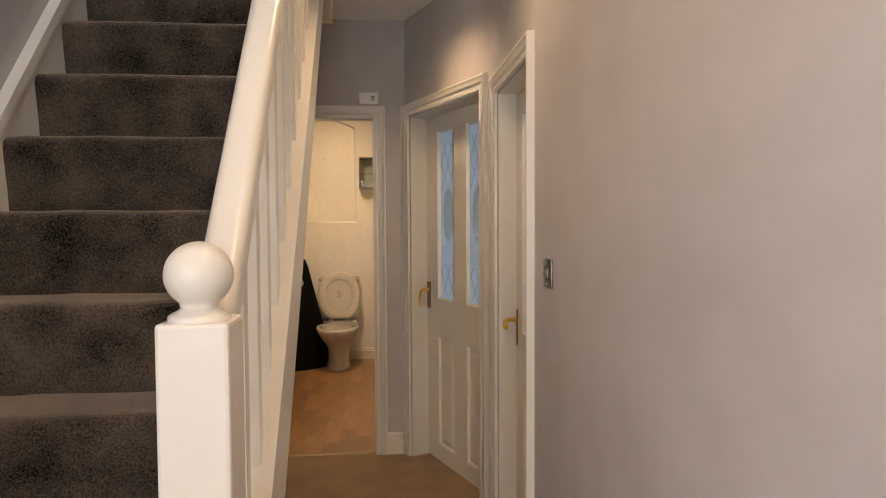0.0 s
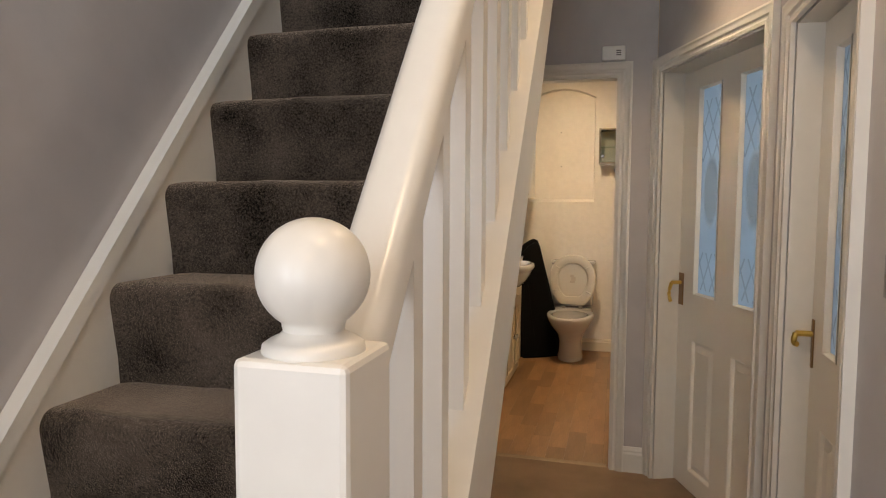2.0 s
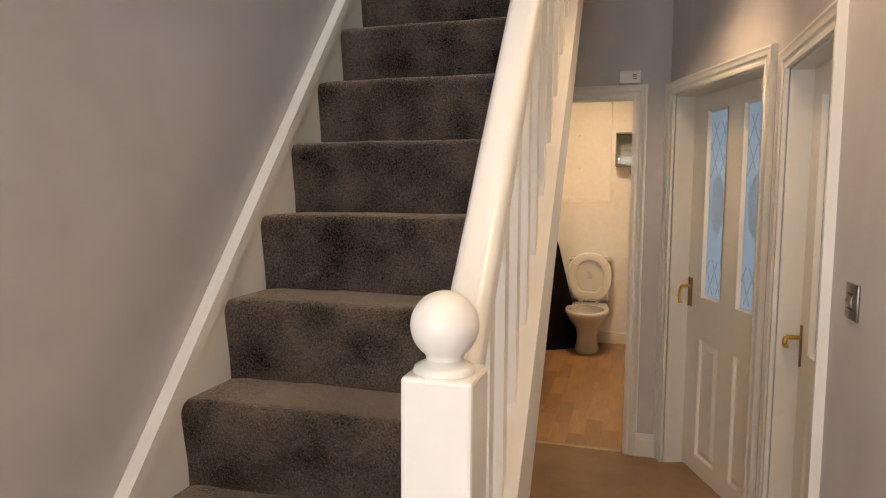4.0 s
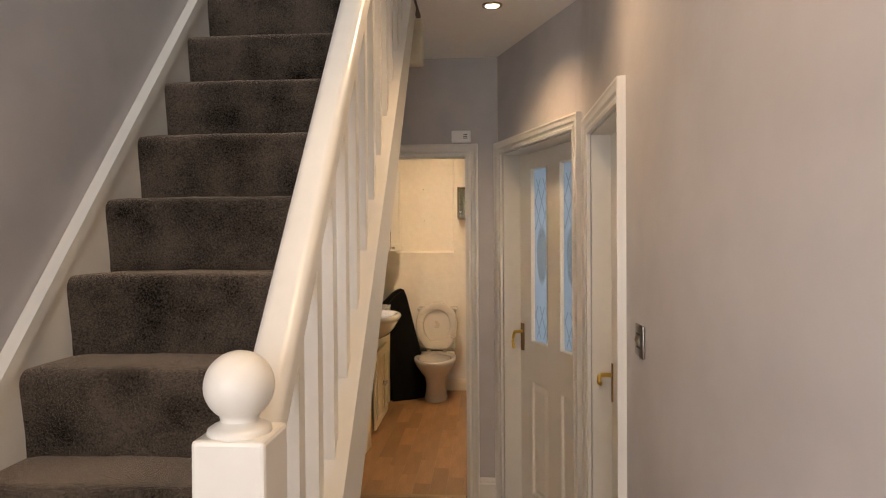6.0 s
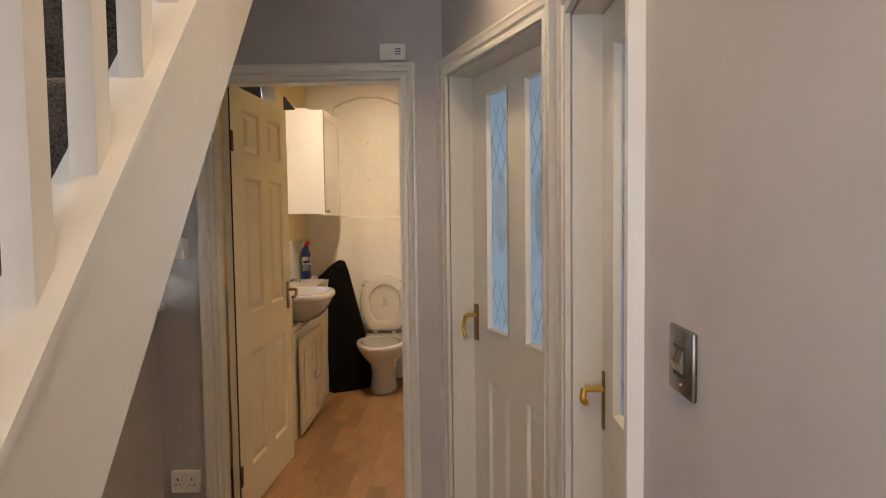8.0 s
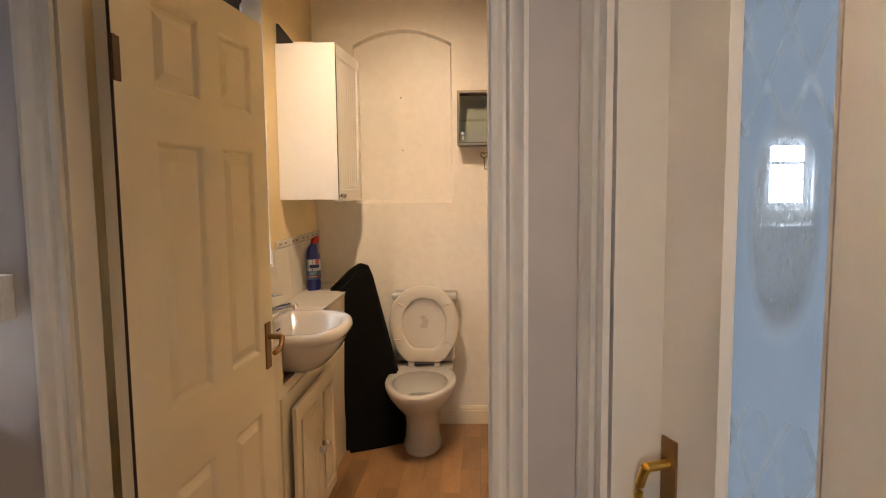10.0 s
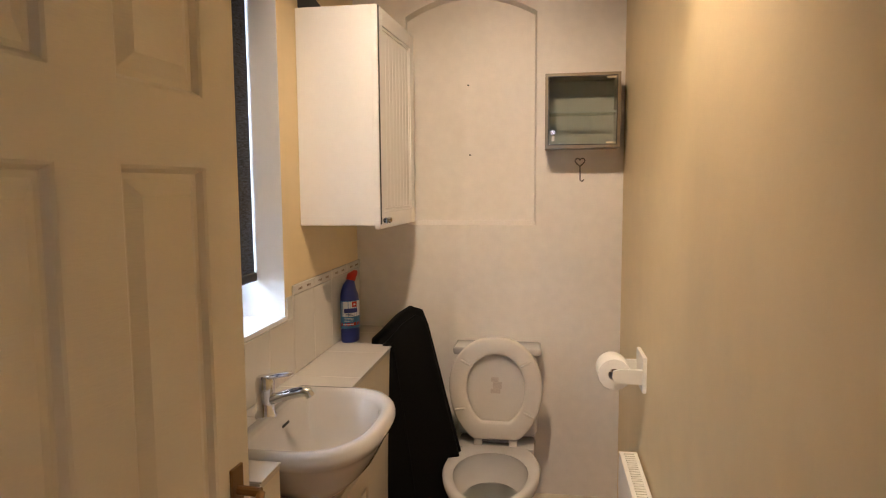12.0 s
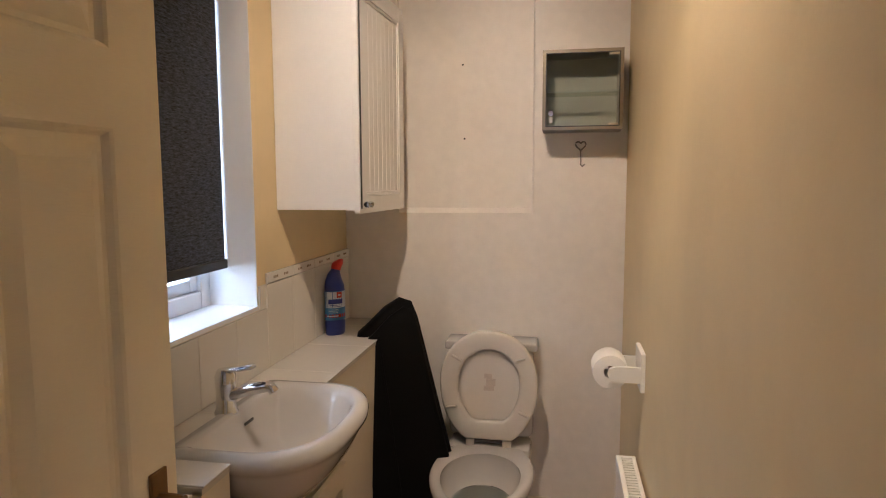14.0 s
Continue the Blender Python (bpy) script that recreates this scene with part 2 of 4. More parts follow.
# ---- mesh helpers ----
def box(bm, x0, x1, y0, y1, z0, z1, bevel=0.0, seg=2):
    r = bmesh.ops.create_cube(bm, size=1, matrix=Matrix.Translation(((x0 + x1) / 2, (y0 + y1) / 2, (z0 + z1) / 2)) @ Matrix.Diagonal((abs(x1 - x0), abs(y1 - y0), abs(z1 - z0), 1)))
    if bevel:
        vs = set(r["verts"])
        bmesh.ops.bevel(bm, geom=[e for e in bm.edges if e.verts[0] in vs and e.verts[1] in vs], offset=bevel, segments=seg, affect="EDGES", profile=0.5)
    return bm


def boxes(*rows, bevel=0.0):
    bm = bmesh.new()
    for r in rows:
        box(bm, *r, bevel=bevel)
    return bm


def lathe(profile, seg=32, m=Matrix()):
    """Turns (radius, height) pairs round z."""
    bm = bmesh.new()
    rings = []
    for r, z in profile:
        if r < 1e-6:
            rings.append([bm.verts.new(m @ Vector((0, 0, z)))])
        else:
            rings.append([bm.verts.new(m @ Vector((r * math.cos(2 * math.pi * k / seg), r * math.sin(2 * math.pi * k / seg), z))) for k in range(seg)])
    join_rings(bm, rings)
    return bm


def join_rings(bm, rings, cap=False):
    for a, b in zip(rings, rings[1:]):
        n = max(len(a), len(b))
        for k in range(n):
            j = (k + 1) % n
            q = [a[k % len(a)], a[j % len(a)], b[j % len(b)], b[k % len(b)]]
            q = [v for i, v in enumerate(q) if v not in q[:i]]
            if len(q) > 2:
                bm.faces.new(q)
    if cap:
        for ring in (rings[0], rings[-1]):
            if len(ring) > 2:
                bm.faces.new(ring)
    bmesh.ops.recalc_face_normals(bm, faces=bm.faces)


def extrude(outline, a, b, axis="x"):
    """A prism: outline is a list of 2D points; axis the way it is drawn out, from a to b."""
    bm = bmesh.new()
    put = {"x": lambda p, d: (d, p[0], p[1]), "y": lambda p, d: (p[0], d, p[1]), "z": lambda p, d: (p[0], p[1], d)}[axis]
    rings = [[bm.verts.new(put(p, d)) for p in outline] for d in (a, b)]
    join_rings(bm, rings, cap=True)
    return bm


def tube(points, r, seg=10):
    """A round bar along points."""
    bm = bmesh.new()
    pts = [Vector(p) for p in points]
    rings = []
    for k, p in enumerate(pts):
        d = (pts[min(k + 1, len(pts) - 1)] - pts[max(k - 1, 0)]).normalized()
        s = d.orthogonal().normalized() if abs(d.z) > 0.99 else d.cross(Vector((0, 0, 1))).normalized()
        t = d.cross(s)
        rings.append([bm.verts.new(p + r * (math.cos(2 * math.pi * j / seg) * s + math.sin(2 * math.pi * j / seg) * t)) for j in range(seg)])
    join_rings(bm, rings, cap=True)
    return bm


def part(name, bm, material, parent=None, label="", smooth=False, m=None):
    me = bpy.data.meshes.new(name)
    bm.to_mesh(me)
    bm.free()
    for one in material if isinstance(material, (list, tuple)) else [material]:
        me.materials.append(one)
    if smooth:
        me.shade_smooth()
        me.set_sharp_from_angle(angle=radians(smooth if smooth is not True else 40))
    ob = new(name, me)
    ob.parent = parent
    if m is not None:
        ob.matrix_basis = m
    if label:
        ob["label"] = label
    return ob


def empty(name, m, label="", category="", group="", kind=""):
    ob = new(name)
    ob.empty_display_size = 0.05
    ob.matrix_basis = m
    return tagged(ob, label, category, group, kind)


def structure(ob, label, category):
    return tagged(ob, label, category, kind="structure")


def arch_cells(length, height, holes):
    """Cells (x0, x1, z0, z1) that fill a rectangle but for its holes."""
    xs = sorted({0, length, *[v for h in holes for v in h[:2]]})
    zs = sorted({0, height, *[v for h in holes for v in h[2:]]})
    for x0, x1 in zip(xs, xs[1:]):
        run = None
        for z0, z1 in zip(zs, zs[1:]):
            solid = not any(h[0] <= (x0 + x1) / 2 <= h[1] and h[2] <= (z0 + z1) / 2 <= h[3] for h in holes)
            if solid:
                run = [run[0], z1] if run else [z0, z1]
            if not solid or z1 == zs[-1]:
                if run:
                    yield x0, x1, run[0], run[1]
                run = None


def wall(name, m, length, height, thick, holes, front, back, label):
    """A wall from the origin along local x; its front faces local -y."""
    bm = bmesh.new()
    for x0, x1, z0, z1 in arch_cells(length, height, holes):
        box(bm, x0, x1, 0, thick, z0, z1)
    for f in bm.faces:
        f.material_index = 1 if f.normal.y > 0.5 else 0
    return structure(part(name, bm, [front, back], m=m), label, "wall")


# ---- structure: floors, walls, ceilings ----
structure(part("floor", boxes((X_LEFT - 0.25, X_RIGHT + 0.12, Y_BACK_HALL - 0.2, Y_END + 0.03, -0.1, 0.0)), M_HALLCARPET), "worn beige-brown fitted hall carpet", "floor")
wc_floor = structure(part("wc_floor", boxes((WC_L, WC_R, Y_END + 0.03, WC_N, -0.1, -0.006)), M_GAP), "wood-effect vinyl plank floor of the toilet room", "floor")
structure(part("kitchen_floor", boxes((X_RIGHT + 0.12, 6.2, 0.2, 11.7, -0.1, -0.002), (0.54, X_RIGHT + 0.12, Y_END + 0.03, 11.7, -0.1, -0.002)), M_PLANK), "pale kitchen floor seen through the glazed door", "floor")

W_HALL, X_FAR = (2.95, 3.835, 1.015, 2.20), -0.806
wall("wall_left", pose(X_LEFT, Y_BACK_HALL, 0, 0, 0, 90), 2.9 - Y_BACK_HALL, 4.95, 0.25, [(-1.2 - Y_BACK_HALL, -0.3 - Y_BACK_HALL, 0.93, 2.08)], M_WALL, M_WALL, "smooth grey-lilac painted wall beside the stairs")
wall("wall_left_window", pose(X_FAR, 2.9, 0, 0, 0, 90), Y_END + 0.2 - 2.9, 2.9, 0.27, [(W_HALL[0] - 2.9, W_HALL[1] - 2.9, W_HALL[2], W_HALL[3])], M_WALL, M_WALL, "grey painted wall with a window beyond the stairs")
wall("landing_wall_left", pose(X_LEFT, 2.9, 2.9, 0, 0, 90), 1.7, 2.05, 0.25, [], M_WALL, M_WALL, "grey painted wall of the upper landing")
wall("wall_end", pose(X_LEFT, Y_END, 0), 0.42 - X_LEFT, 2.9, WC_S - Y_END, [(-0.555 - X_LEFT, 0.252 - X_LEFT, 0, 1.945)], M_WALL, M_CREAM, "grey painted wall at the end of the hall")
D2_S0, D2_S1, D2_H, D_DEEP = 0.056, 0.869, 1.945, 0.15
P2 = Matrix.Translation(CORNER) @ pose(0, 0, 0, 0, 0, BEND - 90)
wall("wall_angled", P2, D2_S1, H_CEIL + 0.1, D_DEEP, [(D2_S0, D2_S1, 0, D2_H)], M_WALL, M_OFF, "grey painted splayed wall holding the kitchen door")
D3_Y0, D3_Y1, D3_H = 2.222, 2.815, 1.885
# the rounded return between the splayed wall and the long wall
a0 = CORNER + U * D2_S1
bend_s = (X_RIGHT - CORNER.x) / U.x
knee = CORNER + U * bend_s
rad_, tang = 0.14, 0.14 * math.tan(radians(BEND / 2))
mid = Vector((X_RIGHT - rad_, knee.y - tang, 0))
outline = [tuple(a0.xy)]
for k in range(9):
    a = radians(BEND * (1 - k / 8))
    outline.append((mid.x + rad_ * math.cos(a), mid.y + rad_ * math.sin(a)))
outline += [(X_RIGHT, D3_Y1), (X_RIGHT + D_DEEP, D3_Y1), (X_RIGHT + D_DEEP, knee.y + 0.04), tuple((a0 + N_IN * D_DEEP).xy)]
structure(part("wall_return", extrude(outline, 0, H_CEIL + 0.1, "z"), M_WALL, smooth=30), "rounded grey plaster return between two doorways", "wall")
wall("wall_right", pose(X_RIGHT, D3_Y1, 0, 0, 0, -90), D3_Y1 - Y_BACK_HALL, H_CEIL + 0.1, D_DEEP, [(0, D3_Y1 - D3_Y0, 0, D3_H)], M_WALL, M_OFF, "long smooth grey-lilac painted hall wall")
wall("wall_front", pose(X_RIGHT + 0.12, Y_BACK_HALL, 0, 0, 0, 180), X_RIGHT + 0.12 - X_LEFT, 2.6, 0.2, [(0.4, 1.5, 0.5, 2.2)], M_WALL, M_WALL, "grey painted hall wall with a glazed opening")
WX = 0.062
structure(part("ceiling", boxes((WX, X_RIGHT + 0.5, Y_BACK_HALL - 0.2, 3.19, H_CEIL, H_CEIL + 0.35), (X_LEFT, WX, Y_BACK_HALL - 0.2, 0.85, H_CEIL, H_CEIL + 0.35), (X_LEFT, X_RIGHT + 0.5, 3.19, Y_END + 0.06, H_CEIL, H_CEIL + 0.35)), M_CEIL), "plain white hall ceiling with recessed lamp", "ceiling")
structure(part("landing_walls", boxes((X_LEFT, 1.3, 4.5, 4.6, H_CEIL + 0.35, 4.95), (X_LEFT, 1.3, 0.2, 0.3, H_CEIL + 0.35, 4.95), (1.2, 1.3, 0.2, 4.6, H_CEIL + 0.35, 4.95)), M_WALL), "grey painted walls of the upper landing", "wall")
structure(part("landing_ceiling", boxes((X_LEFT - 0.2, 1.3, 0.2, 4.6, 4.95, 5.05)), M_CEIL), "plain white ceiling above the stairwell", "ceiling")

# toilet room
W_WC = (4.72, 5.66, 1.085, 2.33)
wall("wc_wall_left", pose(WC_L, WC_S, 0, 0, 0, 90), WC_N - WC_S, WC_CEIL + 0.1, 0.25, [(W_WC[0] - WC_S, W_WC[1] - WC_S, W_WC[2], W_WC[3])], M_CREAM, M_CREAM, "cream painted wall with a recessed window")
wall("wc_wall_right", pose(WC_R, WC_N + 0.2, 0, 0, 0, -90), WC_N + 0.2 - WC_S - 0.001, WC_CEIL + 0.1, 0.12, [], M_CREAM, M_OFF, "plain cream painted wall")
structure(part("wc_ceiling", boxes((WC_L - 0.2, WC_R + 0.12, WC_S + 0.002, WC_N + 0.2, WC_CEIL, WC_CEIL + 0.1)), M_CEIL), "plain cream ceiling of the toilet room", "ceiling")
NX0, NX1, NZ0, NZ1, NRISE, NDEEP = -0.53, 0.048, 1.344, 2.265, 0.085, 0.04


def niche_wall():
    bm = bmesh.new()
    box(bm, WC_L - 0.1, NX0, WC_N, WC_N + 0.2, 0, WC_CEIL + 0.1)
    box(bm, NX1, WC_R + 0.02, WC_N, WC_N + 0.2, 0, WC_CEIL + 0.1)
    box(bm, NX0, NX1, WC_N, WC_N + 0.2, 0, NZ0)
    box(bm, NX0, NX1, WC_N + NDEEP, WC_N + 0.2, NZ0, WC_CEIL + 0.1)
    # splayed side and sloping sill of the recess
    for ring_a, ring_b in (
            ([(NX1, WC_N + 0.001, NZ0), (NX1 - 0.008, WC_N + NDEEP, NZ0), (NX1, WC_N + NDEEP, NZ0)], [(NX1, WC_N + 0.001, NZ1 + 0.03), (NX1 - 0.008, WC_N + NDEEP, NZ1 + 0.03), (NX1, WC_N + NDEEP, NZ1 + 0.03)]),
            ([(NX0, WC_N + 0.001, NZ0), (NX0, WC_N + NDEEP, NZ0 + 0.02), (NX0, WC_N + NDEEP, NZ0)], [(NX1 - 0.004, WC_N + 0.001, NZ0), (NX1 - 0.004, WC_N + NDEEP, NZ0 + 0.02), (NX1 - 0.004, WC_N + NDEEP, NZ0)]),):
        join_rings(bm, [[bm.verts.new(p) for p in ring] for ring in (ring_a, ring_b)], cap=True)
    n = 20
    arch = []
    for k in range(n + 1):
        f = 2 * k / n - 1
        arch.append((NX0 + (NX1 - NX0) * k / n, NZ1 + NRISE * (1 - f * f)))
    rows = []
    for x, z in arch:
        rows.append([bm.verts.new(p) for p in ((x, WC_N, WC_CEIL + 0.1), (x, WC_N, z), (x, WC_N + NDEEP, z - 0.012))])
    for a, b in zip(rows, rows[1:]):
        bm.faces.new((a[0], b[0], b[1], a[1]))
        bm.faces.new((a[1], b[1], b[2], a[2]))
    return bm


structure(part("wc_wall_back", niche_wall(), M_OFF), "uneven off-white wall with a shallow arched recess", "wall")

# kitchen beyond the glazed doors
K_WIN, K_Y, K_X = (3.96, 4.58, 1.08, 2.02), 11.5, 6.0
wall("kitchen_wall_back", pose(0.54, K_Y, 0), K_X + 0.2 - 0.54, 2.6, 0.2, [(K_WIN[0] - 0.54, K_WIN[1] - 0.54, K_WIN[2], K_WIN[3])], M_OFF, M_OFF, "pale kitchen wall with a window")
wall("kitchen_wall_right", pose(K_X, K_Y + 0.2, 0, 0, 0, -90), K_Y - 0.1, 2.6, 0.2, [(5.5, 7.5, 0.9, 2.2)], M_OFF, M_OFF, "pale unseen kitchen side wall with an added window opening")
wall("kitchen_wall_near", pose(K_X + 0.2, 0.4, 0, 0, 0, 180), K_X + 0.2 - 0.88, 2.6, 0.2, [], M_OFF, M_OFF, "pale kitchen near wall")
wall("kitchen_wall_left", pose(0.54, WC_N + 0.2, 0, 0, 0, 90), K_Y - WC_N - 0.2, 2.6, 0.1, [], M_OFF, M_OFF, "pale kitchen wall beyond the toilet room")
structure(part("kitchen_ceiling", boxes((X_RIGHT + 0.12, K_X + 0.2, 0.2, K_Y + 0.2, 2.56, 2.7), (0.54, X_RIGHT + 0.12, 3.2, K_Y + 0.2, 2.59, 2.7)), M_CEIL), "plain white kitchen ceiling", "ceiling")


# ---- skirting ----
def skirting(name, m, length, high, label, paint=None):
    o = [(0, 0), (-0.018, 0), (-0.018, high * 0.72), (-0.013, high * 0.80), (-0.014, high * 0.86), (-0.006, high), (0, high)]
    bm = extrude(o, 0, length, "x")
    return structure(part(name, bm, paint or M_GLOSS, m=m), label, "skirting board")


SK = "white gloss painted moulded skirting board"
skirting("baseboard", pose(0.305, Y_END, 0), 0.115, 0.125, SK)
skirting("baseboard", pose(X_FAR, Y_END, 0), -0.615 - X_FAR, 0.125, SK)
skirting("baseboard", pose(X_RIGHT, D3_Y0 - 0.065, 0, 0, 0, -90), D3_Y0 - 0.065 - Y_BACK_HALL, 0.125, SK)
skirting("baseboard", pose(X_FAR, 3.2, 0, 0, 0, 90), Y_END - 3.2, 0.125, SK)
skirting("baseboard", pose(-0.53, WC_N, 0), WC_R + 0.53, 0.11, "cream painted skirting board of the toilet room", M_VAN)
skirting("baseboard", pose(WC_R, WC_N, 0, 0, 0, -90), WC_N - WC_S, 0.11, "cream painted skirting board of the toilet room", M_VAN)


# ---- doors ----
def casing(name, m, width, high, deep, both, label):
    """Lining and moulded architraves of an opening; local x along the wall, y into it."""
    root = structure(empty(name, m), label, "door frame")
    part("lining", boxes((0, 0.014, 0.004, deep - 0.004, 0, high - 0.014), (width - 0.014, width, 0.004, deep - 0.004, 0, high - 0.014), (0, width, 0.004, deep - 0.004, high - 0.014, high)), M_GLOSS, root)
    prof = [(-0.008, 0.0), (-0.008, 0.014), (0.004, 0.016), (0.012, 0.012), (0.018, 0.012), (0.024, 0.019), (0.040, 0.021), (0.048, 0.026), (0.056, 0.026), (0.058, 0.0)]
    for side, y0 in ((-1, 0.0), (1, deep)) if both else ((-1, 0.0),):
        bm = bmesh.new()
        rows = [[bm.verts.new(p) for p in ((-d, y0 + side * q, 0), (-d, y0 + side * q, high + d), (width + d, y0 + side * q, high + d), (width + d, y0 + side * q, 0))] for d, q in prof]
        for a, b in zip(rows, rows[1:]):
            for k in range(3):
                bm.faces.new((a[k], a[k + 1], b[k + 1], b[k]))
        bmesh.ops.recalc_face_normals(bm, faces=bm.faces)
        part("architrave", bm, M_GLOSS, root, smooth=25)
    return root


def raised_panel(x0, x1, z0, z1, t):
    """A raised and fielded panel, both faces, inside an opening of the leaf."""
    bm = bmesh.new()
    half = t / 2
    for s in (-1, 1):
        rings = []
        for inset, y in ((0, half), (0.005, half - 0.003), (0.011, half - 0.013), (0.020, half - 0.013), (0.044, half - 0.002), (0.046, half - 0.002)):
            rings.append([bm.verts.new((x, s * y, z)) for x, z in ((x0 + inset, z0 + inset), (x1 - inset, z0 + inset), (x1 - inset, z1 - inset), (x0 + inset, z1 - inset))])
        for a, b in zip(rings, rings[1:]):
            for k in range(4):
                bm.faces.new((a[k], a[(k + 1) % 4], b[(k + 1) % 4], b[k]))
        bm.faces.new(rings[-1])
    bmesh.ops.recalc_face_normals(bm, faces=bm.faces)
    return bm


def lever_handle(root, x, y, z, way, side, drop=0.0, long=0.105, metal=None, plate=0.02):
    """Back plate, spindle and lever; way is +1 or -1 along x, side the face (-1 or 1); drop: how far the lever hangs, in degrees."""
    h = part("door_handle", boxes((x - plate, x + plate, y, y + side * 0.006, z - 0.075, z + 0.075), bevel=0.002), M_BRONZE, root, "aged brass lever handle on a plate")
    part("spindle", tube([(x, y + side * 0.004, z + 0.03), (x, y + side * 0.05, z + 0.03)], 0.009), metal or M_BRASS, h)
    pts = [(x + way * long * k / 8, y + side * (0.05 + 0.006 * math.sin(k / 8 * 3.1)), z + 0.03 - 0.018 * math.sin(k / 8 * math.pi * 0.8) - 0.010 * (k / 8) ** 2) for k in range(9)]
    piv, turn = Vector((x, 0, z + 0.03)), Matrix.Rotation(radians(drop * way), 3, "Y")
    part("lever", tube([piv + turn @ (Vector(p) - piv) for p in pts], 0.0085), metal or M_BRASS, h, smooth=50)


def leaf(root, w, h, t, panels, panes, paint):
    bm = bmesh.new()
    for x0, x1, z0, z1 in arch_cells(w, h, panels + panes):
        box(bm, x0, x1, -t / 2, t / 2, z0, z1)
    part("leaf", bm, paint, root)
    for p in panels:
        part("panel", raised_panel(*p, t), paint, root, smooth=15)
    for x0, x1, z0, z1 in panes:
        g = part("pane", boxes((-(x1 - x0) / 2, (x1 - x0) / 2, -0.002, 0.002, 0, z1 - z0)), M_ETCH, root, "etched frosted glass pane with a lattice", m=pose((x0 + x1) / 2, 0, z0))
        g.visible_shadow = False
        for s in (-1, 1):
            b = bmesh.new()
            rings = [[b.verts.new((x, s * y, z)) for x, z in ((x0 + i, z0 + i), (x1 - i, z0 + i), (x1 - i, z1 - i), (x0 + i, z1 - i))] for i, y in ((0, t / 2 + 0.003), (0.006, t / 2 + 0.003), (0.013, 0.006), (0.013, 0.002))]
            for a, c in zip(rings, rings[1:]):
                for k in range(4):
                    b.faces.new((a[k], a[(k + 1) % 4], c[(k + 1) % 4], c[k]))
            bmesh.ops.recalc_face_normals(b, faces=b.faces)
            part("glazing_bead", b, paint, root)


casing("door_frame_1", pose(-0.555, Y_END, 0), 0.807, 1.945, WC_S - Y_END, False, "white gloss moulded door frame of the toilet room")
casing("door_frame_2", P2 @ pose(D2_S0, 0, 0), D2_S1 - D2_S0, D2_H, D_DEEP, False, "white gloss moulded frame of the kitchen door")
casing("door_frame_3", pose(X_RIGHT, D3_Y1, 0, 0, 0, -90), D3_Y1 - D3_Y0, D3_H, D_DEEP, False, "white gloss moulded door frame in the long wall")

# toilet door: six panels, open into the room
LW, LH, LT = 0.783, 1.95, 0.036
door_1 = structure(empty("door_1", pose(-0.523, 3.968, 0.008, 0, 0, 87.2)), "cream-white six-panel door standing open into the toilet room", "door")
xs = [(0.15, 0.362), (0.475, 0.680)]
six = [(a, b, c, d) for a, b in xs for c, d in ((0.20, 0.728), (0.917, 1.545), (1.658, 1.858))]
leaf(door_1, LW, LH, LT, six, [], M_WCDOOR)
lever_handle(door_1, LW - 0.05, -LT / 2, 0.93, -1, -1, 12, 0.075, M_BRONZE)
lever_handle(door_1, LW - 0.05, LT / 2, 0.93, -1, 1, 12, 0.075, M_BRONZE)
# dark strip puts the shade of the hinge-side gap into colour
part("hinge_edge_shade", boxes((-0.0025, 0.0, -LT / 2 + 0.001, -LT / 2 + 0.007, 0.0, LH)), M_WOOD_SHADE, door_1, "dark strip painting the shade at the hinge edge")
for z in (0.20, 1.70):
    part("hinge", boxes((-0.006, 0.022, -LT / 2 - 0.003, -LT / 2 + 0.001, z - 0.045, z + 0.045), (-0.010, 0.002, -LT / 2 - 0.008, -LT / 2 + 0.002, z - 0.045, z + 0.045), bevel=0.001), M_HINGE, door_1, "brown metal hinge")

# kitchen door and the door in the long wall: two glazed lights over two panels
door_2 = structure(empty("door_2", P2 @ pose(D2_S0 + 0.0145, 0.122, 0.008)), "closed white kitchen door with two etched glass lights", "door")
gw = D2_S1 - D2_S0 - 0.029
leaf(door_2, gw, 1.917, 0.036, [(0.135, 0.328, 0.09, 0.70), (0.460, 0.653, 0.09, 0.70)], [(0.135, 0.328, 0.905, 1.838), (0.460, 0.653, 0.905, 1.838)], M_DOOR)
lever_handle(door_2, 0.028, -0.018, 0.922, 1, -1, 80, 0.09)
door_3 = structure(empty("door_3", pose(X_RIGHT + 0.098, D3_Y1 - 0.0145, 0.008, 0, 0, -90)), "closed white door with two etched glass lights", "door")
leaf(door_3, D3_Y1 - D3_Y0 - 0.029, 1.86, 0.036, [(0.115, 0.24, 0.10, 0.66), (0.325, 0.45, 0.10, 0.66)], [(0.115, 0.24, 0.88, 1.77), (0.325, 0.45, 0.88, 1.77)], M_DOOR)
lever_handle(door_3, 0.022, -0.018, 0.895, 1, -1, 20, 0.03, None, 0.008)
structure(part("threshold_strip", extrude([(Y_END + 0.012, 0.0), (Y_END + 0.022, 0.006), (Y_END + 0.042, 0.006), (Y_END + 0.052, 0.0)], -0.54, 0.23, "x"), mat("dull_aluminium", (0.36, 0.27, 0.18), 0.5, 0.6, vary=0.15)), "thin metal threshold strip between carpet and planks", "threshold")


# ---- staircase ----
stairs = empty("staircase", pose(0, 0, 0), "straight white-painted staircase with dark grey carpeted steps and balustrade", "staircase")


